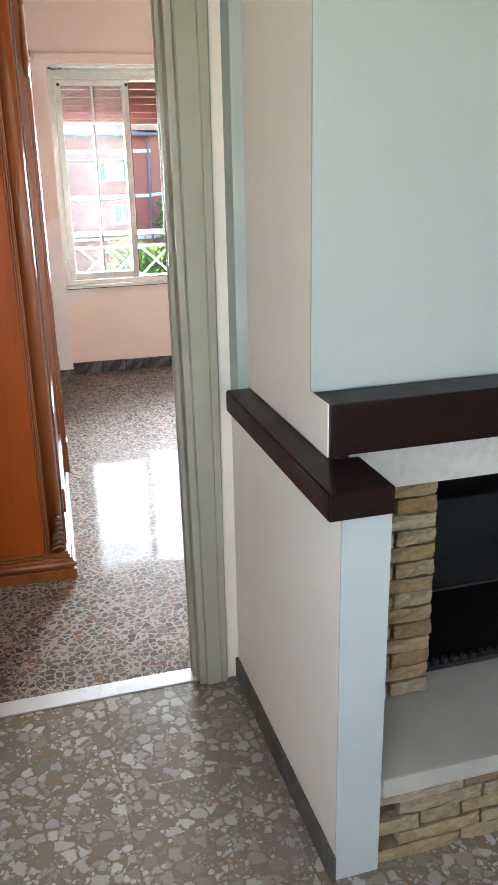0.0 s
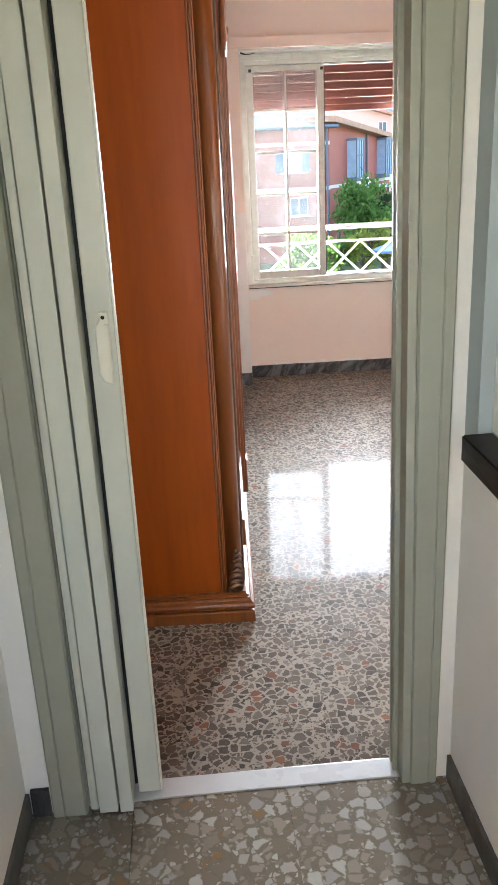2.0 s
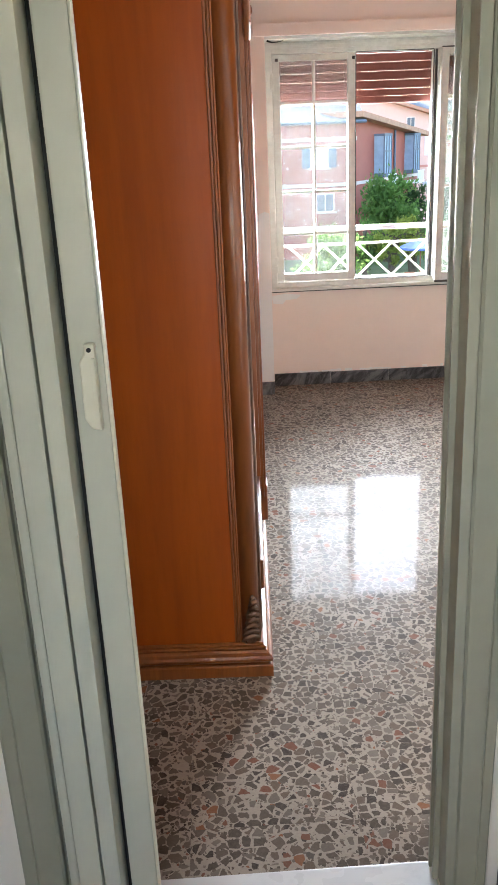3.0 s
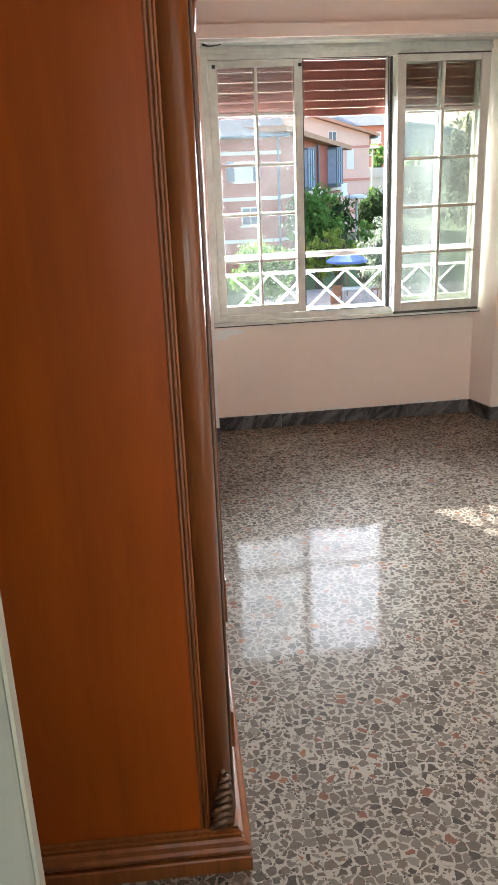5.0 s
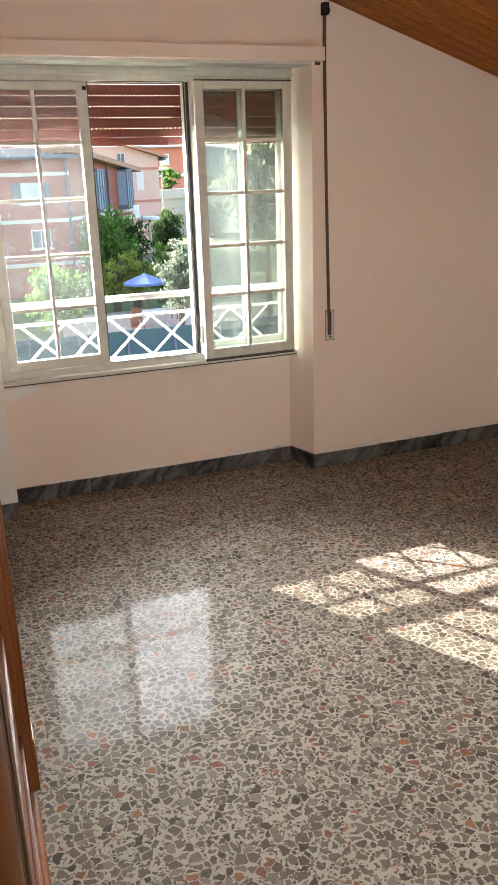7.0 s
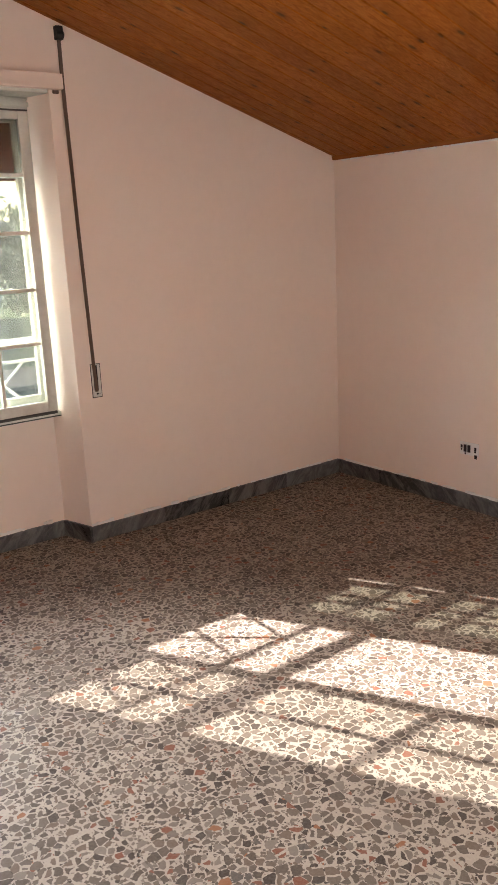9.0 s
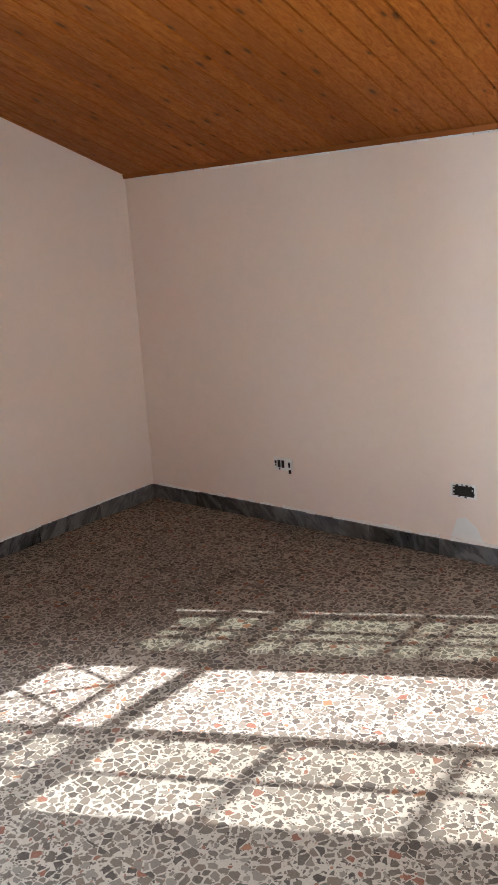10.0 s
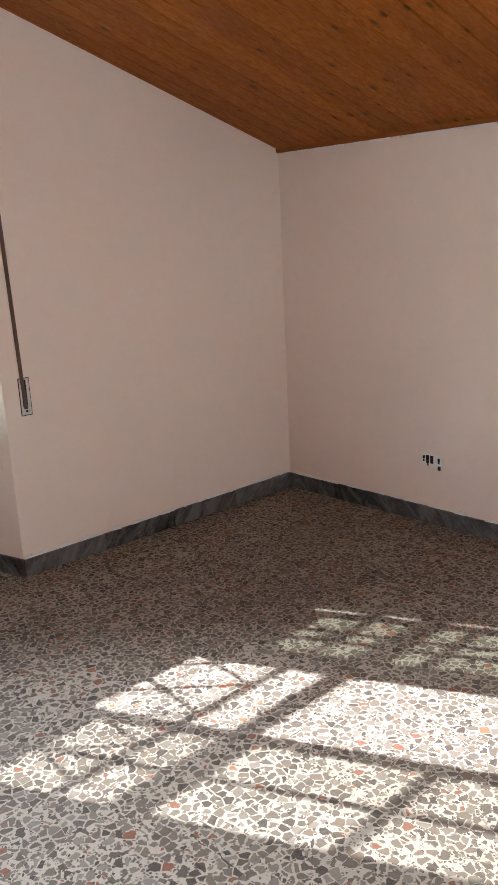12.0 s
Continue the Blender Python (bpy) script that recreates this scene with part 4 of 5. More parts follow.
part("pier_core", boxes(((-3.018, -4.325, 0.253), (-2.785, -3.86, 0.828))), MORTAR, fire)
part("pier_core", boxes(((-1.76, -4.325, 0.253), (-1.53, -3.86, 0.828))), MORTAR, fire)
part("fireback", boxes(((-2.785, -3.90, 0.253), (-1.76, -3.86, 0.828)), ((-2.785, -4.30, 0.253), (-2.775, -3.90, 0.828)), ((-1.77, -4.30, 0.253), (-1.76, -3.90, 0.828)), ((-2.785, -4.33, 0.80), (-1.76, -3.90, 0.827))), SOOT, fire, "soot-blackened firebox")
bm = boxes(((-2.74, -3.925, 0.265), (-1.81, -3.902, 0.56)), bevel=0.006)
part("iron_plate", bm, IRON, fire, "grey ashy cast-iron fireback plate")
part("ash_bed", boxes(((-2.774, -4.262, 0.254), (-1.771, -3.93, 0.262)), bevel=0.003), ASH, fire, "charred black ash on the hearth")
bm = boxes(((-2.765, -4.285, 0.258), (-1.78, -4.265, 0.272)), bevel=0.003)
for i in range(36):
    x = -2.755 + 0.027 * i
    box(bm, (x, -4.283, 0.268), (x + 0.013, -4.267, 0.287), 0.002)
part("grate_bar", bm, BLACK, fire, "black toothed grate bar")


def rough_brick(w, d, h, seed):
    """A split-faced brick: a box whose front bulges unevenly."""
    rng = random.Random(seed)
    bm = bmesh.new()
    bmesh.ops.create_grid(bm, x_segments=7, y_segments=4, size=0.5)
    for v in bm.verts:
        u, t = v.co.x, v.co.y
        edge = max(abs(u) * 2, abs(t) * 2)
        v.co = Vector((u * w, -d / 2 - (0.007 * (1 - (abs(t) * 2) ** 6) * (1 - (abs(u) * 2) ** 10) + rng.uniform(-0.0025, 0.004)), t * h * (1 - 0.5 * abs(u) ** 4) + rng.uniform(-0.002, 0.002)))
    back = bmesh.ops.extrude_face_region(bm, geom=bm.faces[:])["geom"]
    for v in back:
        if isinstance(v, bmesh.types.BMVert):
            v.co.y = d / 2
    bmesh.ops.recalc_face_normals(bm, faces=bm.faces[:])
    return bm


LONG = [mesh_of("brick", rough_brick(0.205, 0.05, 0.0355, s), BRICK) for s in range(4)]
SHORT = [mesh_of("brick", rough_brick(0.098, 0.05, 0.0355, s + 9), BRICK) for s in range(4)]
RETURN = [mesh_of("brick", rough_brick(0.15, 0.04, 0.035, s + 19), BRICK) for s in range(3)]
rng = random.Random(4)
for px in (-2.885, -1.655):
    for c in range(14):
        z = 0.274 + 0.0407 * c
        j = lambda: rng.uniform(-0.003, 0.003)
        if c % 2:
            piece("brick", LONG[c % 4], fire, pose(px + j(), -4.318 + j(), z))
        else:
            piece("brick", SHORT[c % 4], fire, pose(px - 0.054 + j(), -4.318 + j(), z))
            piece("brick", SHORT[(c + 1) % 4], fire, pose(px + 0.054 + j(), -4.318 + j(), z))
        side = 1 if px < -2 else -1
        piece("brick", RETURN[c % 3], fire, pose(px + side * 0.088 + j(), -4.245, z, 0, 0, side * 90))
for c in range(5):
    z = 0.012 + 0.0405 * c
    x = -3.01 + (0.05 if c % 2 else 0.0)
    while x < -1.55:
        long = rng.random() < 0.6
        w = 0.205 if long else 0.098
        piece("brick", rng.choice(LONG if long else SHORT), fire, pose(x + w / 2, -4.545 + rng.uniform(-0.004, 0.004), z))
        x += w + 0.008


# ---- wall boxes on the east wall ----
box_a = thing("socket_box", (0, -0.973, 0.32), "uncovered wall box with two dark socket modules in crumbled plaster", "socket")
part("plaster_rim", boxes(((-0.004, -1.032, 0.290), (0.0, -0.914, 0.358)), bevel=0.0015), PLASTER, box_a, "rough plaster rim")
for a, b in ((-0.957, -0.940), (-0.981, -0.964)):
    part("socket_module", boxes(((-0.007, a, 0.306), (-0.0042, b, 0.345)), bevel=0.001), BLACK, box_a)
for y, z, s in ((-0.926, 0.333, 0.006), (-0.926, 0.317, 0.004), (-1.012, 0.330, 0.006), (-1.012, 0.316, 0.005), (-1.015, 0.288, 0.008), (-0.95, 0.298, 0.004)):
    part("plaster_chip", boxes(((-0.0056, y - s, z - s * 1.3), (-0.0042, y + s, z + s * 1.3))), CAVITY, box_a)
box_b = thing("wall_box", (0, -1.957, 0.32), "empty black recessed wall box with a ragged plaster edge", "wall box")
part("plaster_rim", boxes(((-0.0035, -2.020, 0.345), (0.0, -1.896, 0.357)), ((-0.0035, -2.020, 0.288), (0.0, -1.896, 0.298)), ((-0.0035, -2.020, 0.298), (0.0, -2.008, 0.345)), ((-0.0035, -1.908, 0.298), (0.0, -1.896, 0.345)), bevel=0.001), PLASTER, box_b)
part("box_shell", boxes(((-0.0028, -2.008, 0.298), (-0.0008, -1.908, 0.345))), CAVITY, box_b)
for y, z in ((-1.914, 0.338), (-1.914, 0.323), (-1.914, 0.306), (-2.002, 0.33)):
    part("plaster_chip", rod(bmesh.new(), (-0.005, y, z), (-0.002, y, z), 0.0035, 7), PLASTER, box_b)
for y, z, s in ((-1.93, 0.348, 0.005), (-1.952, 0.350, 0.004), (-1.975, 0.348, 0.006), (-1.995, 0.347, 0.004), (-1.94, 0.296, 0.004), (-1.97, 0.294, 0.005), (-2.01, 0.312, 0.004)):
    part("plaster_chip", boxes(((-0.0046, y - s, z - s * 0.6), (-0.0036, y + s, z + s * 0.6))), CAVITY, box_b)
bm = bmesh.new()
prism(bm, [(-1.90, 0.10), (-2.06, 0.085), (-2.02, 0.16), (-1.97, 0.20), (-1.93, 0.19)], "x", -0.002, 0.001)
tagged(part("plaster_patch", bm, PLASTER), "pale filled patch above the skirting", "plaster patch")


# a short crack and chipped spots in the terrazzo
def floor_mark(path, width, label):
    bm = bmesh.new()
    left, right = [], []
    for k, (x, y) in enumerate(path):
        w = width * (0.35 + 0.65 * math.sin(1.3 * k + 0.8) ** 2)
        left.append(bm.verts.new((x - w, y + w * 0.4, 0.0009)))
        right.append(bm.verts.new((x + w, y - w * 0.4, 0.0009)))
    for k in range(len(path) - 1):
        bm.faces.new((left[k], right[k], right[k + 1], left[k + 1]))
    bmesh.ops.solidify(bm, geom=bm.faces[:], thickness=0.0006)
    tagged(part("floor_crack", bm, SEAL), label, "crack")


CRACK_X, CRACK_Y = -2.975, -1.70
floor_mark([(CRACK_X + 0.007, CRACK_Y + 0.126), (CRACK_X + 0.012, CRACK_Y + 0.07), (CRACK_X, CRACK_Y), (CRACK_X + 0.006, CRACK_Y - 0.045)], 0.0016, "short dark crack in the polished terrazzo floor")
floor_mark([(CRACK_X - 0.002, CRACK_Y - 0.085), (CRACK_X + 0.008, CRACK_Y - 0.092), (CRACK_X + 0.014, CRACK_Y - 0.094)], 0.003, "small dark chip in the polished terrazzo floor")


# ---- outside, beyond the window ----
GROUND = -5.6
GRASS = plain("garden_grass", (0.10, 0.13, 0.04), 0.9, spots=0.6, scale=1.2, relief=0.4)
PAVING = plain("garden_paving", (0.38, 0.30, 0.25), 0.85, spots=0.4, scale=2)
RED_WALL = paint("red_render", (0.36, 0.105, 0.075), (0.31, 0.09, 0.065), stain=0.6)
PINK_WALL = paint("pink_render", (0.62, 0.42, 0.34), (0.56, 0.37, 0.30), stain=0.6)
ORANGE_WALL = paint("orange_render", (0.50, 0.17, 0.11), (0.44, 0.15, 0.1), stain=0.5)
BAND = plain("string_course", (0.66, 0.56, 0.50), 0.7)
BAND_RED = plain("red_string_course", (0.48, 0.20, 0.15), 0.7)
ROOF = plain("grey_roof_tiles", (0.17, 0.165, 0.165), 0.8, spots=0.5, scale=3)
ROOF_TERRA = plain("terracotta_roof_tiles", (0.42, 0.22, 0.14), 0.8, spots=0.5, scale=3)
SHUTTERS = plain("grey_blue_shutters", (0.12, 0.14, 0.18), 0.6)
DARKPANE = plain("far_window_pane", (0.10, 0.12, 0.15), 0.12)
# pale blue base colour stands for the sky reflected in the bays
SKYPANE = plain("bay_glass_sky_tint", (0.34, 0.42, 0.52), 0.08, spots=0.5, scale=1.5)
PALEBLIND = plain("pale_blind", (0.60, 0.60, 0.58), 0.6)
BARK = plain("bark", (0.10, 0.075, 0.05), 0.9, relief=0.6)
UMB = plain("blue_canvas", (0.10, 0.16, 0.36), 0.8)
NET = plain("teal_shade_net", (0.06, 0.10, 0.11), 0.9)
WOODRED = plain("garden_chair_wood", (0.24, 0.10, 0.05), 0.7)
# hill green lightened towards blue: distance haze mixed into the colour
HILL = plain("hazed_wooded_hill", (0.13, 0.17, 0.18), 0.95, spots=0.5, scale=0.05)
LEAF_DARK = foliage("dark_leaves", (0.03, 0.055, 0.02), (0.055, 0.095, 0.03), (0.085, 0.13, 0.05))
LEAF_GREEN = foliage("green_leaves", (0.08, 0.15, 0.035), (0.13, 0.23, 0.05), (0.19, 0.30, 0.08))
LEAF_YELLOW = foliage("yellow_green_leaves", (0.18, 0.24, 0.04), (0.26, 0.32, 0.06), (0.36, 0.38, 0.10))
LEAF_OLIVE = foliage("silver_olive_leaves", (0.12, 0.15, 0.10), (0.18, 0.21, 0.15), (0.28, 0.30, 0.24))

bm = bmesh.new()
bmesh.ops.create_grid(bm, x_segments=40, y_segments=40, size=900, matrix=Matrix.Translation((0, 500, GROUND)))
setting(part("ground", bm, GRASS), "grassy garden ground far below the window", "ground")
setting(part("garden_path", boxes(((2, 26, GROUND), (16, 41, GROUND + 0.03))), PAVING), "pinkish paved garden terrace", "pavement")


def far_window(parent, x0, x1, z0, z1, y, shutter=0.0, blind=False):
    w = part("window", boxes(((x0, y - 0.10, z0), (x1, y - 0.02, z1)), bevel=0.02), BAND, parent)
    part("pane", boxes(((x0 + 0.07, y - 0.12, z0 + 0.07), ((x0 + x1) / 2 - 0.03, y - 0.101, z1 - 0.07)), (((x0 + x1) / 2 + 0.03, y - 0.12, z0 + 0.07), (x1 - 0.07, y - 0.101, z1 - 0.07))), PALEBLIND if blind else DARKPANE, w)
    part("sill", boxes(((x0 - 0.12, y - 0.22, z0 - 0.1), (x1 + 0.12, y - 0.02, z0))), BAND, w)
    if shutter:
        for a, b in ((x0 - shutter, x0), (x1, x1 + shutter)):
            bm = boxes(((a, y - 0.16, z0), (b, y - 0.10, z1)), bevel=0.01)
            for k in range(8):
                z = z0 + (z1 - z0) * (k + 0.5) / 8
                box(bm, (a + 0.05, y - 0.18, z - 0.02), (b - 0.05, y - 0.158, z + 0.03))
            part("shutter", bm, SHUTTERS, w)


house = thing("red_apartment_house", (-4, 54, GROUND), "red rendered apartment house with pale string courses and grey roof", "building")
part("wall", boxes(((-16, 50, GROUND), (5.9, 60, 2.75))), RED_WALL, house)
for z in (1.72, -1.05, -3.7):
    part("string_course", boxes(((-16, 49.93, z), (5.93, 50, z + 0.22))), BAND, house)
bm = bmesh.new()
prism(bm, [(49.3, 2.75), (60.6, 2.75), (55, 5.3)], "x", -16.6, 6.4)
part("roof", bm, ROOF, house)
part("gutter", rod(bmesh.new(), (-16.6, 49.25, 2.8), (6.4, 49.25, 2.8), 0.1), SHUTTERS, house)
part("downpipe", rod(bmesh.new(), (5.75, 49.9, GROUND), (5.75, 49.9, 2.8), 0.07), SHUTTERS, house)
for x in (-9.5, -4.2, -0.6, 3.35):
    far_window(house, x - 0.45, x + 0.75, 0.12, 1.35, 50, 0.5, x > 3)
    far_window(house, x - 0.1, x + 1.1, -2.6, -1.45, 50)
    far_window(house, x - 0.3, x + 0.9, -5.2, -4.1, 50, 0.0, True)

wing = thing("red_house_wing", (5.9, 50, GROUND), "receding wing of the red house with glazed bays and balconies", "building", turn=57)
def wpart(name, bm, material, parent=wing, label=""):
    return part(name, bm, material, parent, label, local=True)


bm = prism(bmesh.new(), [(0.0, 0.0), (11.6, 0.0), (11.6, 7.45), (0.0, 8.6)], "y", 0.0, 8.0)
wpart("wall", bm, RED_WALL)
bm = prism(bmesh.new(), [(-0.6, 8.66), (12.3, 7.42), (12.3, 7.72), (-0.6, 9.0)], "y", -0.7, 8.4)
wpart("roof", bm, ROOF_TERRA)
for z in (4.6, 1.9):
    wpart("string_course", boxes(((0, -0.06, z), (11.6, 0, z + 0.2))), BAND)
for x0, x1 in ((3.0, 4.3), (8.8, 10.0)):
    b = wpart("glazed_bay", boxes(((x0, -0.7, 5.1), (x1, 0, 7.6))), SKYPANE)
    bm = boxes(((x0 - 0.05, -0.76, 4.9), (x1 + 0.05, 0, 5.15)), ((x0 - 0.05, -0.76, 7.5), (x1 + 0.05, 0, 7.65)))
    for k in range(4):
        x = x0 + (x1 - x0) * k / 3
        box(bm, (x - 0.045, -0.75, 5.1), (x + 0.045, -0.68, 7.6))
    box(bm, (x0, -0.75, 6.5), (x1, -0.69, 6.6))
    wpart("bay_frame", bm, SHUTTERS, b)
    bm = boxes(((x0 - 0.1, -1.1, 4.2), (x1 + 0.1, 0, 4.4)), ((x0 - 0.1, -1.1, 5.05), (x1 + 0.1, -1.04, 5.1)))
    for k in range(13):
        x = x0 + (x1 - x0) * k / 12
        box(bm, (x - 0.03, -1.09, 4.4), (x + 0.03, -1.05, 5.06))
    wpart("balcony", bm, METAL_WHITE, b)
wpart("downpipe", rod(bmesh.new(), (6.6, -0.1, 0), (6.6, -0.1, 7.9), 0.08), SHUTTERS)
wpart("chimney", boxes(((3.2, 1.5, 8.2), (4.0, 2.3, 10.2)), ((3.1, 1.4, 10.1), (4.1, 2.4, 10.3)), bevel=0.05), CONCRETE)

gable = thing("pink_gable_house", (11, 79, GROUND), "pink rendered house end under a low tiled gable", "building")
bm = prism(bmesh.new(), [(3.2, GROUND - 1), (18.8, GROUND - 1), (18.8, 3.2), (11.0, 5.6), (3.2, 3.2)], "y", 75, 84)
part("wall", bm, PINK_WALL, gable)
bm = prism(bmesh.new(), [(2.4, 3.0), (11.0, 5.62), (19.6, 3.0), (19.6, 3.25), (11.0, 5.95), (2.4, 3.25)], "y", 74.3, 84.6)
part("roof", bm, ROOF_TERRA, gable)
for z in (2.05, -0.85, -3.7):
    part("string_course", boxes(((3.2, 74.92, z), (18.84, 75, z + 0.22))), BAND_RED, gable)
far_window(gable, 14.85, 15.65, 2.5, 3.6, 75)
part("blind_window", boxes(((16.6, 74.9, 0.2), (17.3, 75, 2.0)), bevel=0.03), PALEBLIND, gable)
part("gutter", rod(bmesh.new(), (19.3, 74.2, 2.95), (19.3, 84.5, 2.95), 0.12), SHUTTERS, gable)
part("chimney", boxes(((12.4, 77, 5.2), (13.1, 77.8, 6.6)), bevel=0.05), CONCRETE, gable)

back = thing("orange_house", (30, 130, GROUND), "orange-red house with a grey hipped roof beyond the gardens", "building")
part("wall", boxes(((20, 125, GROUND - 2), (37.4, 138, 5.5))), ORANGE_WALL, back)
bm = bmesh.new()
b4 = [bm.verts.new(p) for p in ((19, 124, 5.5), (38.4, 124, 5.5), (38.4, 139, 5.5), (19, 139, 5.5))]
t2 = [bm.verts.new(p) for p in ((25, 131, 8.0), (33.5, 131, 8.0))]
for f in ((b4[0], b4[1], t2[1], t2[0]), (b4[1], b4[2], t2[1]), (b4[2], b4[3], t2[0], t2[1]), (b4[3], b4[0], t2[0]), (b4[3], b4[2], b4[1], b4[0])):
    bm.faces.new(f)
part("roof", bm, ROOF, back)
part("chimney", boxes(((27.6, 128, 6.0), (28.6, 129, 8.6)), bevel=0.08), CONCRETE, back)
part("string_course", boxes(((20, 124.9, 1.2), (37.45, 125, 1.7))), BAND, back)
far_window(back, 33.2, 34.8, 3.0, 4.6, 125, 0.0, True)
far_window(back, 28.2, 29.6, 3.0, 4.6, 125)

terr = thing("terrace_wall", (40, 96, GROUND), "beige concrete terrace wall with planting along its top", "wall")
part("masonry", boxes(((23.5, 95, GROUND - 2), (66, 97, -1.2)), ((23.5, 94.6, -1.2), (66, 97.2, -0.1))), CONCRETE, terr)
hill = setting(part("backdrop", lathe_path(bmesh.new(), [(-400, 900, -60), (-250, 900, -10), (-60, 900, 0), (140, 900, 8), (330, 900, -4), (600, 900, -60)], [10, 30, 36, 42, 32, 10], 12), HILL, smooth=True), "dark wooded hills on the horizon", "hills")


def crown(bm, rng, centre, radii, count, size):
    """Leaves in loose clumps with gaps and a ragged outline."""
    clumps = []
    for _ in range(max(8, count // 60)):
        v = Vector((rng.gauss(0, 1), rng.gauss(0, 1), rng.gauss(0, 1))).normalized() * rng.uniform(0.35, 1.0)
        clumps.append((Vector([c + d * r for c, d, r in zip(centre, v, radii)]), rng.uniform(0.16, 0.34) * min(radii)))
    verts, faces = [], []
    for i in range(count):
        c, r = clumps[i % len(clumps)]
        p = c + Vector((rng.gauss(0, 1), rng.gauss(0, 1), rng.gauss(0, 0.8))) * r * 0.7
        q = Euler((rng.uniform(0, 6.3), rng.uniform(0, 6.3), rng.uniform(0, 6.3))).to_matrix()
        s = size * rng.uniform(0.6, 1.4)
        quad = [bm.verts.new(p + q @ Vector(k)) for k in ((-s, 0, 0), (0, -s * 0.45, s * 0.12), (s, 0, 0), (0, s * 0.45, s * 0.12))]
        bm.faces.new(quad)


def tree(name, at, height, radii, leaf, label, count=2600, size=0.13, seed=1, category="tree", trunks=1):
    rng = random.Random(seed)
    base = thing(name, at, label, category)
    x, y, z = at
    top = z + height
    cz = top - radii[2]
    bm = bmesh.new()
    for k in range(trunks):
        dx = rng.uniform(-0.5, 0.5) * radii[0] * (trunks > 1)
        pts = [(x + dx * 0.3, y, z - 0.05), (x + dx * 0.6, y + 0.05, z + (cz - z) * 0.5), (x + dx, y, cz), (x + dx * 1.2, y, cz + radii[2] * 0.6)]
        lathe_path(bm, pts, [0.16, 0.13, 0.09, 0.03], 7)
        for _ in range(6):
            a = rng.uniform(0, 6.28)
            s = Vector(pts[2]) + Vector((0, 0, rng.uniform(-0.5, 0.2) * radii[2]))
            e = s + Vector((math.cos(a) * radii[0] * 0.7, math.sin(a) * radii[1] * 0.7, rng.uniform(0.1, 0.6) * radii[2]))
            lathe_path(bm, [s, (s + e) / 2 + Vector((0, 0, 0.1)), e], [0.06, 0.04, 0.012], 6)
    part("trunk", bm, BARK, base)
    bm = bmesh.new()
    crown(bm, rng, (x, y, cz), radii, count, size)
    part("crown", bm, leaf, base)
    return base


G = GROUND
tree("garden_tree", (7.3, 47.0, G), 5.4, (1.75, 1.5, 2.5), LEAF_GREEN, "leafy green garden tree before the red house", 5200, 0.15, 2)
tree("garden_tree", (9.4, 50.5, G), 4.6, (1.5, 1.3, 2.1), LEAF_DARK, "dark green garden tree beside the red house", 3200, 0.15, 3)
tree("evergreen_tree", (14.4, 58, G), 4.5, (1.3, 1.2, 1.7), LEAF_DARK, "dense dark evergreen tree by the pink house", 4200, 0.13, 4)
for k, (x, y, h) in enumerate(((5.0, 42, 3.0), (6.4, 41.5, 3.3), (7.8, 42, 3.4), (9.4, 43, 3.5), (3.2, 42, 2.8))):
    tree("garden_shrub", (x, y, G), h, (1.1, 0.9, 1.35), LEAF_YELLOW if k % 3 else LEAF_GREEN, "yellow-green flowering garden shrub" if k % 3 else "low green leafy garden shrub", 1500, 0.11, 10 + k, "shrub", 3)
tree("olive_tree", (7.6, 33, G), 4.2, (1.05, 0.9, 1.6), LEAF_OLIVE, "silvery olive tree in the garden", 3600, 0.085, 21)
tree("garden_tree", (2.0, 34, G), 3.6, (1.4, 1.1, 1.5), LEAF_GREEN, "green garden tree below the window", 3000, 0.11, 22)
for k, (x, y, h, r) in enumerate(((12.3, 33.5, 8.6, 2.1), (16.4, 35, 10.2, 2.8), (17.5, 38, 11.0, 3.1), (21.0, 36, 10.4, 3.1), (25.5, 42, 11.5, 3.6), (21.4, 84, 3.6, 1.1), (29.0, 90, 4.2, 1.8))):
    tree("garden_tree", (x, y, G), h, (r, r * 0.9, r * 1.15), LEAF_GREEN if k % 3 else LEAF_OLIVE, "tall leafy tree at the edge of the garden", 4200, 0.19, 30 + k)
for k in range(5):
    tree("terrace_plant", (26 + 4.2 * k, 95.6, -0.1), 1.2 + 0.5 * (k % 2), (1.6, 0.7, 0.7), LEAF_GREEN, "planting along the terrace wall", 500, 0.2, 50 + k, "shrub", 2)
tree("palm_shrub", (26.5, 99, -0.6), 3.0, (1.7, 1.4, 1.2), LEAF_GREEN, "bushy green plant on the terrace", 700, 0.26, 61, "shrub")

umb = thing("garden_umbrella", (7.2, 38, G), "blue canvas garden umbrella, open", "umbrella")
part("pole", rod(bmesh.new(), (7.2, 38, G + 0.03), (7.2, 38, -3.25), 0.035), WOODRED, umb)
bm = bmesh.new()
apex = bm.verts.new((7.2, 38, -3.22))
rim = [bm.verts.new((7.2 + 1.12 * math.cos(2 * math.pi * k / 8), 38 + 1.12 * math.sin(2 * math.pi * k / 8), -3.66)) for k in range(8)]
low_rim = [bm.verts.new((v.co.x, v.co.y, -3.78)) for v in rim]
for k in range(8):
    j = (k + 1) % 8
    bm.faces.new((apex, rim[k], rim[j])), bm.faces.new((rim[k], low_rim[k], low_rim[j], rim[j]))
part("canopy", bm, UMB, umb)
for k in range(8):
    part("rib", rod(bmesh.new(), (7.2, 38, -3.26), (7.2 + 1.1 * math.cos(2 * math.pi * k / 8), 38 + 1.1 * math.sin(2 * math.pi * k / 8), -3.69), 0.012, 5), STEEL, umb)


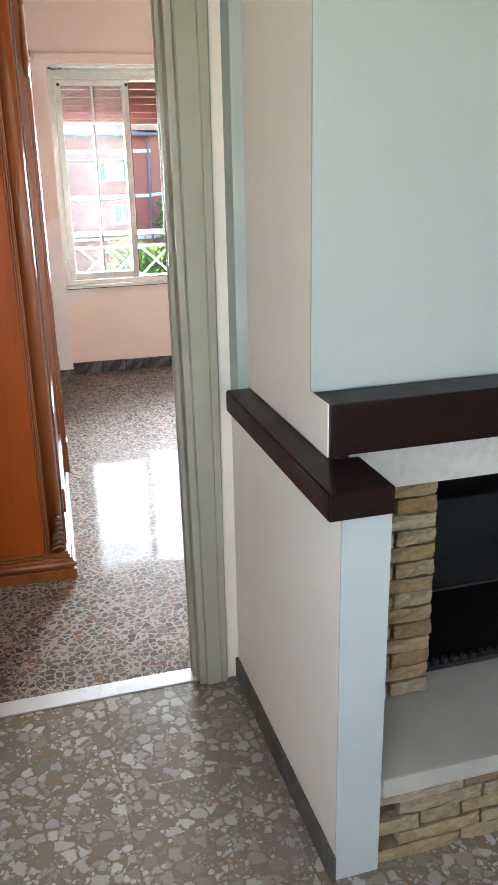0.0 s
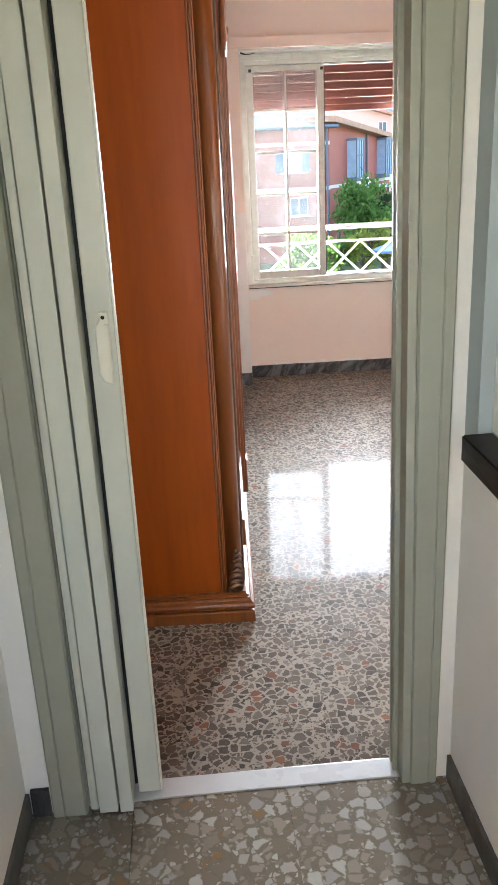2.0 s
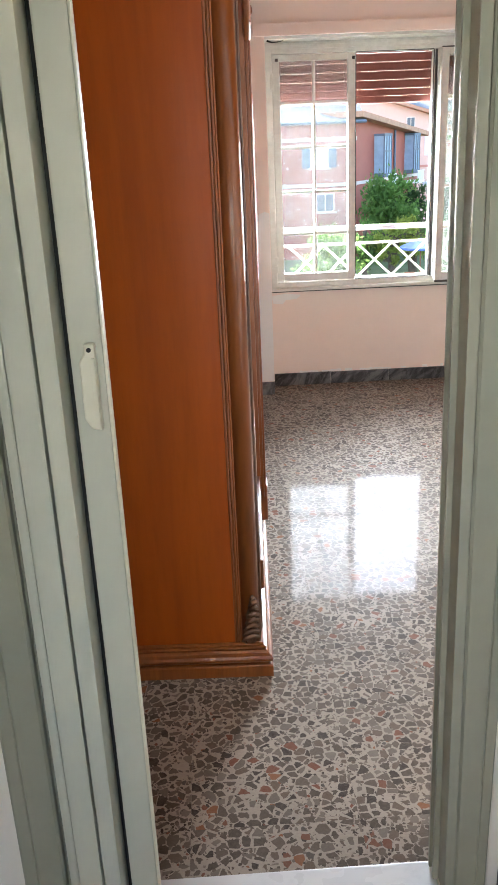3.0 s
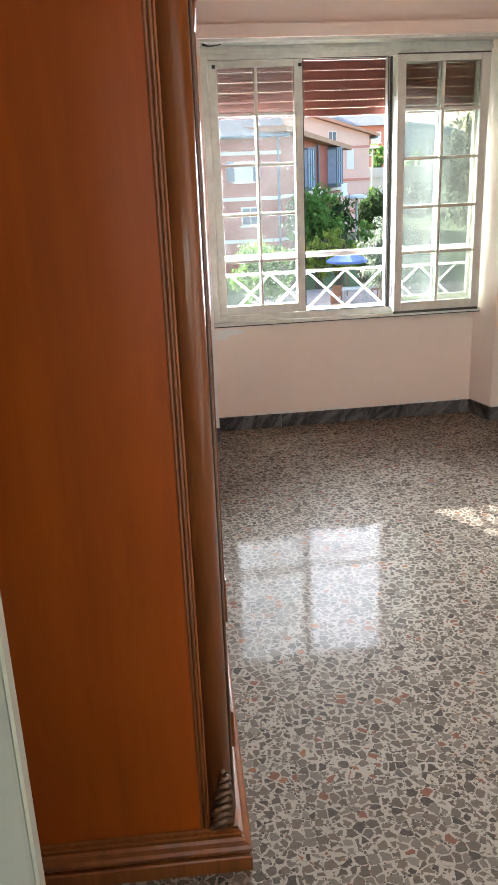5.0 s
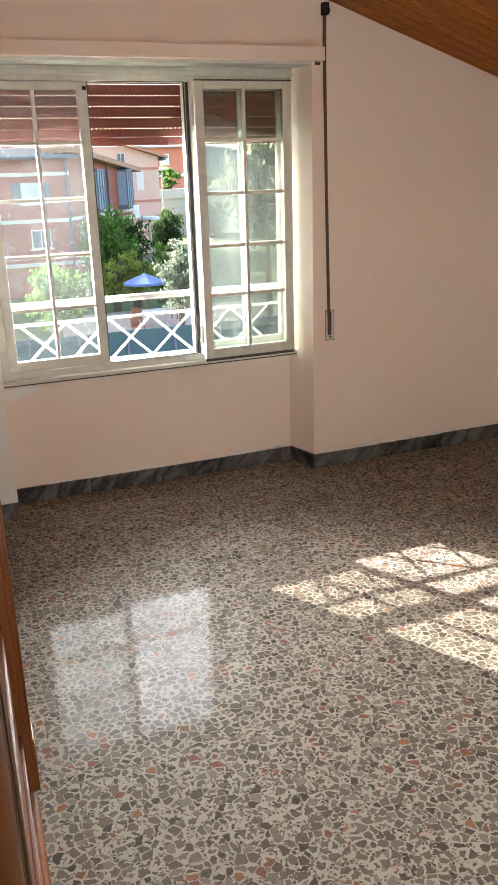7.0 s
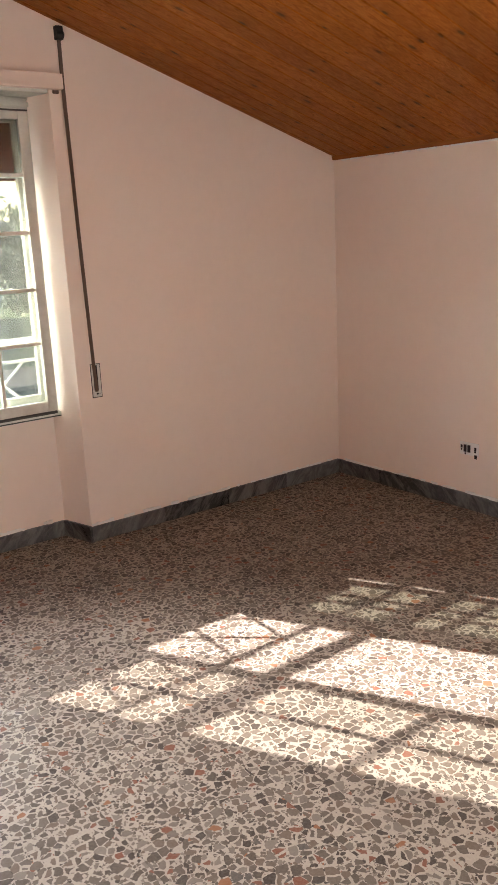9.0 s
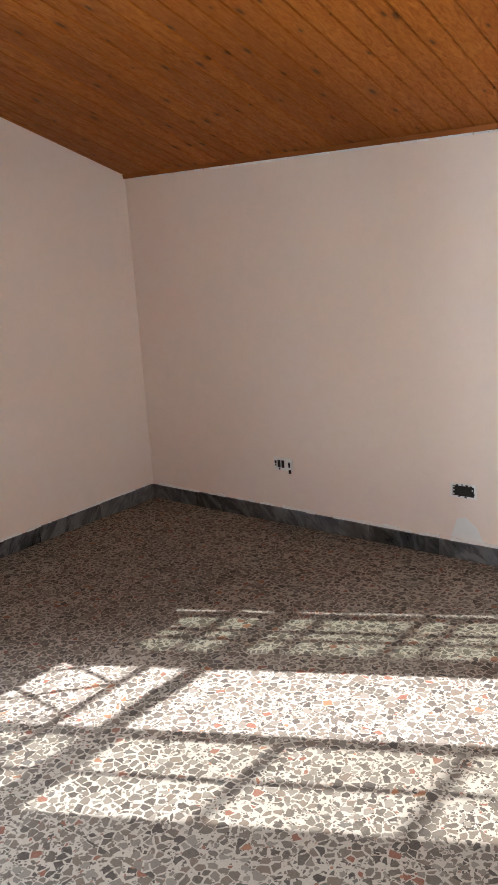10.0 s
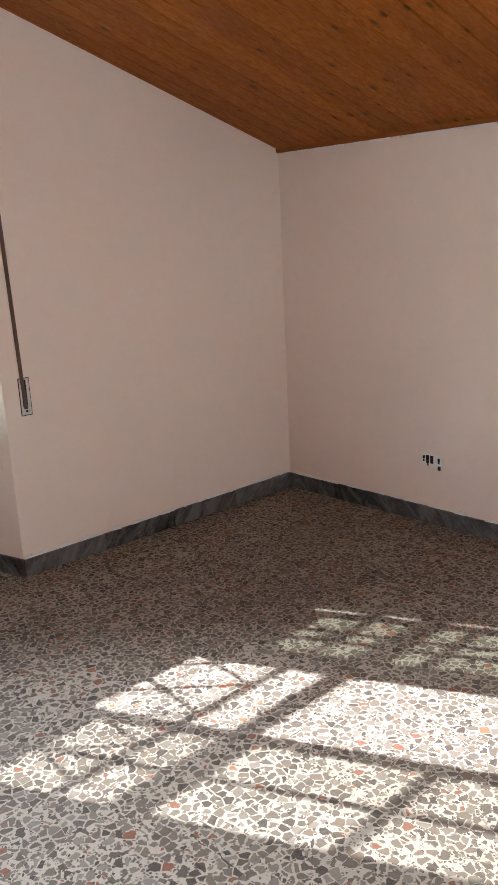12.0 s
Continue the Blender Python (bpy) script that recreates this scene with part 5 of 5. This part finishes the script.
def garden_chair(x, y, turn):
    c = thing("garden_chair", (x, y, G + 0.03), "reddish wooden garden chair on the terrace", "chair", "garden chairs", turn)
    part("seat", boxes(((-0.25, -0.25, 0.40), (0.25, 0.25, 0.45)), bevel=0.01), WOODRED, c, local=True)
    part("backrest", boxes(((-0.25, 0.22, 0.45), (0.25, 0.27, 0.95)), bevel=0.01), WOODRED, c, local=True)
    for sx in (-0.22, 0.18):
        for sy in (-0.22, 0.20):
            part("leg", boxes(((sx, sy, 0), (sx + 0.05, sy + 0.05, 0.40))), WOODRED, c, local=True)


garden_chair(5.6, 33.5, 30)
garden_chair(8.6, 37.2, -60)
garden_chair(6.2, 36.0, 160)
table = thing("garden_table", (7.0, 36.0, G + 0.03), "pale garden table on the terrace", "table")
part("tabletop", boxes(((6.3, 35.6, G + 0.72), (7.7, 36.4, G + 0.77)), bevel=0.01), CONCRETE, table)
for x in (6.36, 7.58):
    for y in (35.66, 36.28):
        part("leg", boxes(((x, y, G + 0.03), (x + 0.06, y + 0.06, G + 0.72))), CONCRETE, table)
fence = thing("shade_net_fence", (6, 29, G), "teal shade net stretched along a garden fence", "fence")
part("net", boxes(((-6, 28.98, G), (20, 29.02, -4.45))), NET, fence)
for k in range(14):
    part("post", rod(bmesh.new(), (-6 + 2 * k, 28.92, G), (-6 + 2 * k, 28.92, -4.35), 0.05), SHUTTERS, fence)
for x, y, z in ((24.0, 92, 2.0), (12.5, 56, -1.6)):
    lamp = thing("street_lamp", (x, y, G), "slim grey street lamp with a flat head", "street lamp", "street lamps")
    part("pole", rod(bmesh.new(), (x, y, G), (x, y, z), 0.10), CONCRETE, lamp)
    bm = bmesh.new()
    lathe_path(bm, [(x, y, z), (x, y, z + 0.12), (x, y, z + 0.3), (x, y, z + 0.36)], [0.12, 0.8, 0.75, 0.2], 12)
    part("head", bm, PALEBLIND, lamp)


# ---- floor tiles ----
def tile_mesh(w, d, material, edge):
    return mesh_of("tile", boxes(((-w / 2, -d / 2, -0.012), (w / 2, d / 2, 0)), bevel=edge), material)


T = 0.40
xs = [-4.20] + [-3.384 + T * k for k in range(-2, 9) if -4.2 < -3.384 + T * k < 0] + [0.0]
ys = [-3.714] + [-3.58 + T * k for k in range(0, 10) if -3.58 + T * k < 0.18] + [0.19]
cache = {}
for x0, x1 in zip(xs, xs[1:]):
    for y0, y1 in zip(ys, ys[1:]):
        if x1 - x0 < 0.01 or y1 - y0 < 0.01:
            continue
        key = (round(x1 - x0, 4), round(y1 - y0, 4), 0)
        if key not in cache:
            cache[key] = tile_mesh(key[0] - 0.0004, key[1] - 0.0004, FLOOR, 0.0004)
        piece("tile", cache[key], floor, Matrix.Translation(((x0 + x1) / 2, (y0 + y1) / 2, 0)))
TH = 0.38
xs = [-4.17] + [-3.534 + TH * k for k in range(-1, 12)] + [1.0]
ys = [-7.7] + [-4.18 - TH * k for k in range(9, -1, -1)] + [-3.784]
for x0, x1 in zip(xs, xs[1:]):
    for y0, y1 in zip(ys, ys[1:]):
        if x1 - x0 < 0.01 or y1 - y0 < 0.01:
            continue
        key = (round(x1 - x0, 4), round(y1 - y0, 4), 1)
        if key not in cache:
            cache[key] = tile_mesh(key[0] - 0.001, key[1] - 0.001, FLOOR_HALL, 0.0006)
        piece("tile", cache[key], floor_hall, Matrix.Translation(((x0 + x1) / 2, (y0 + y1) / 2, 0)))
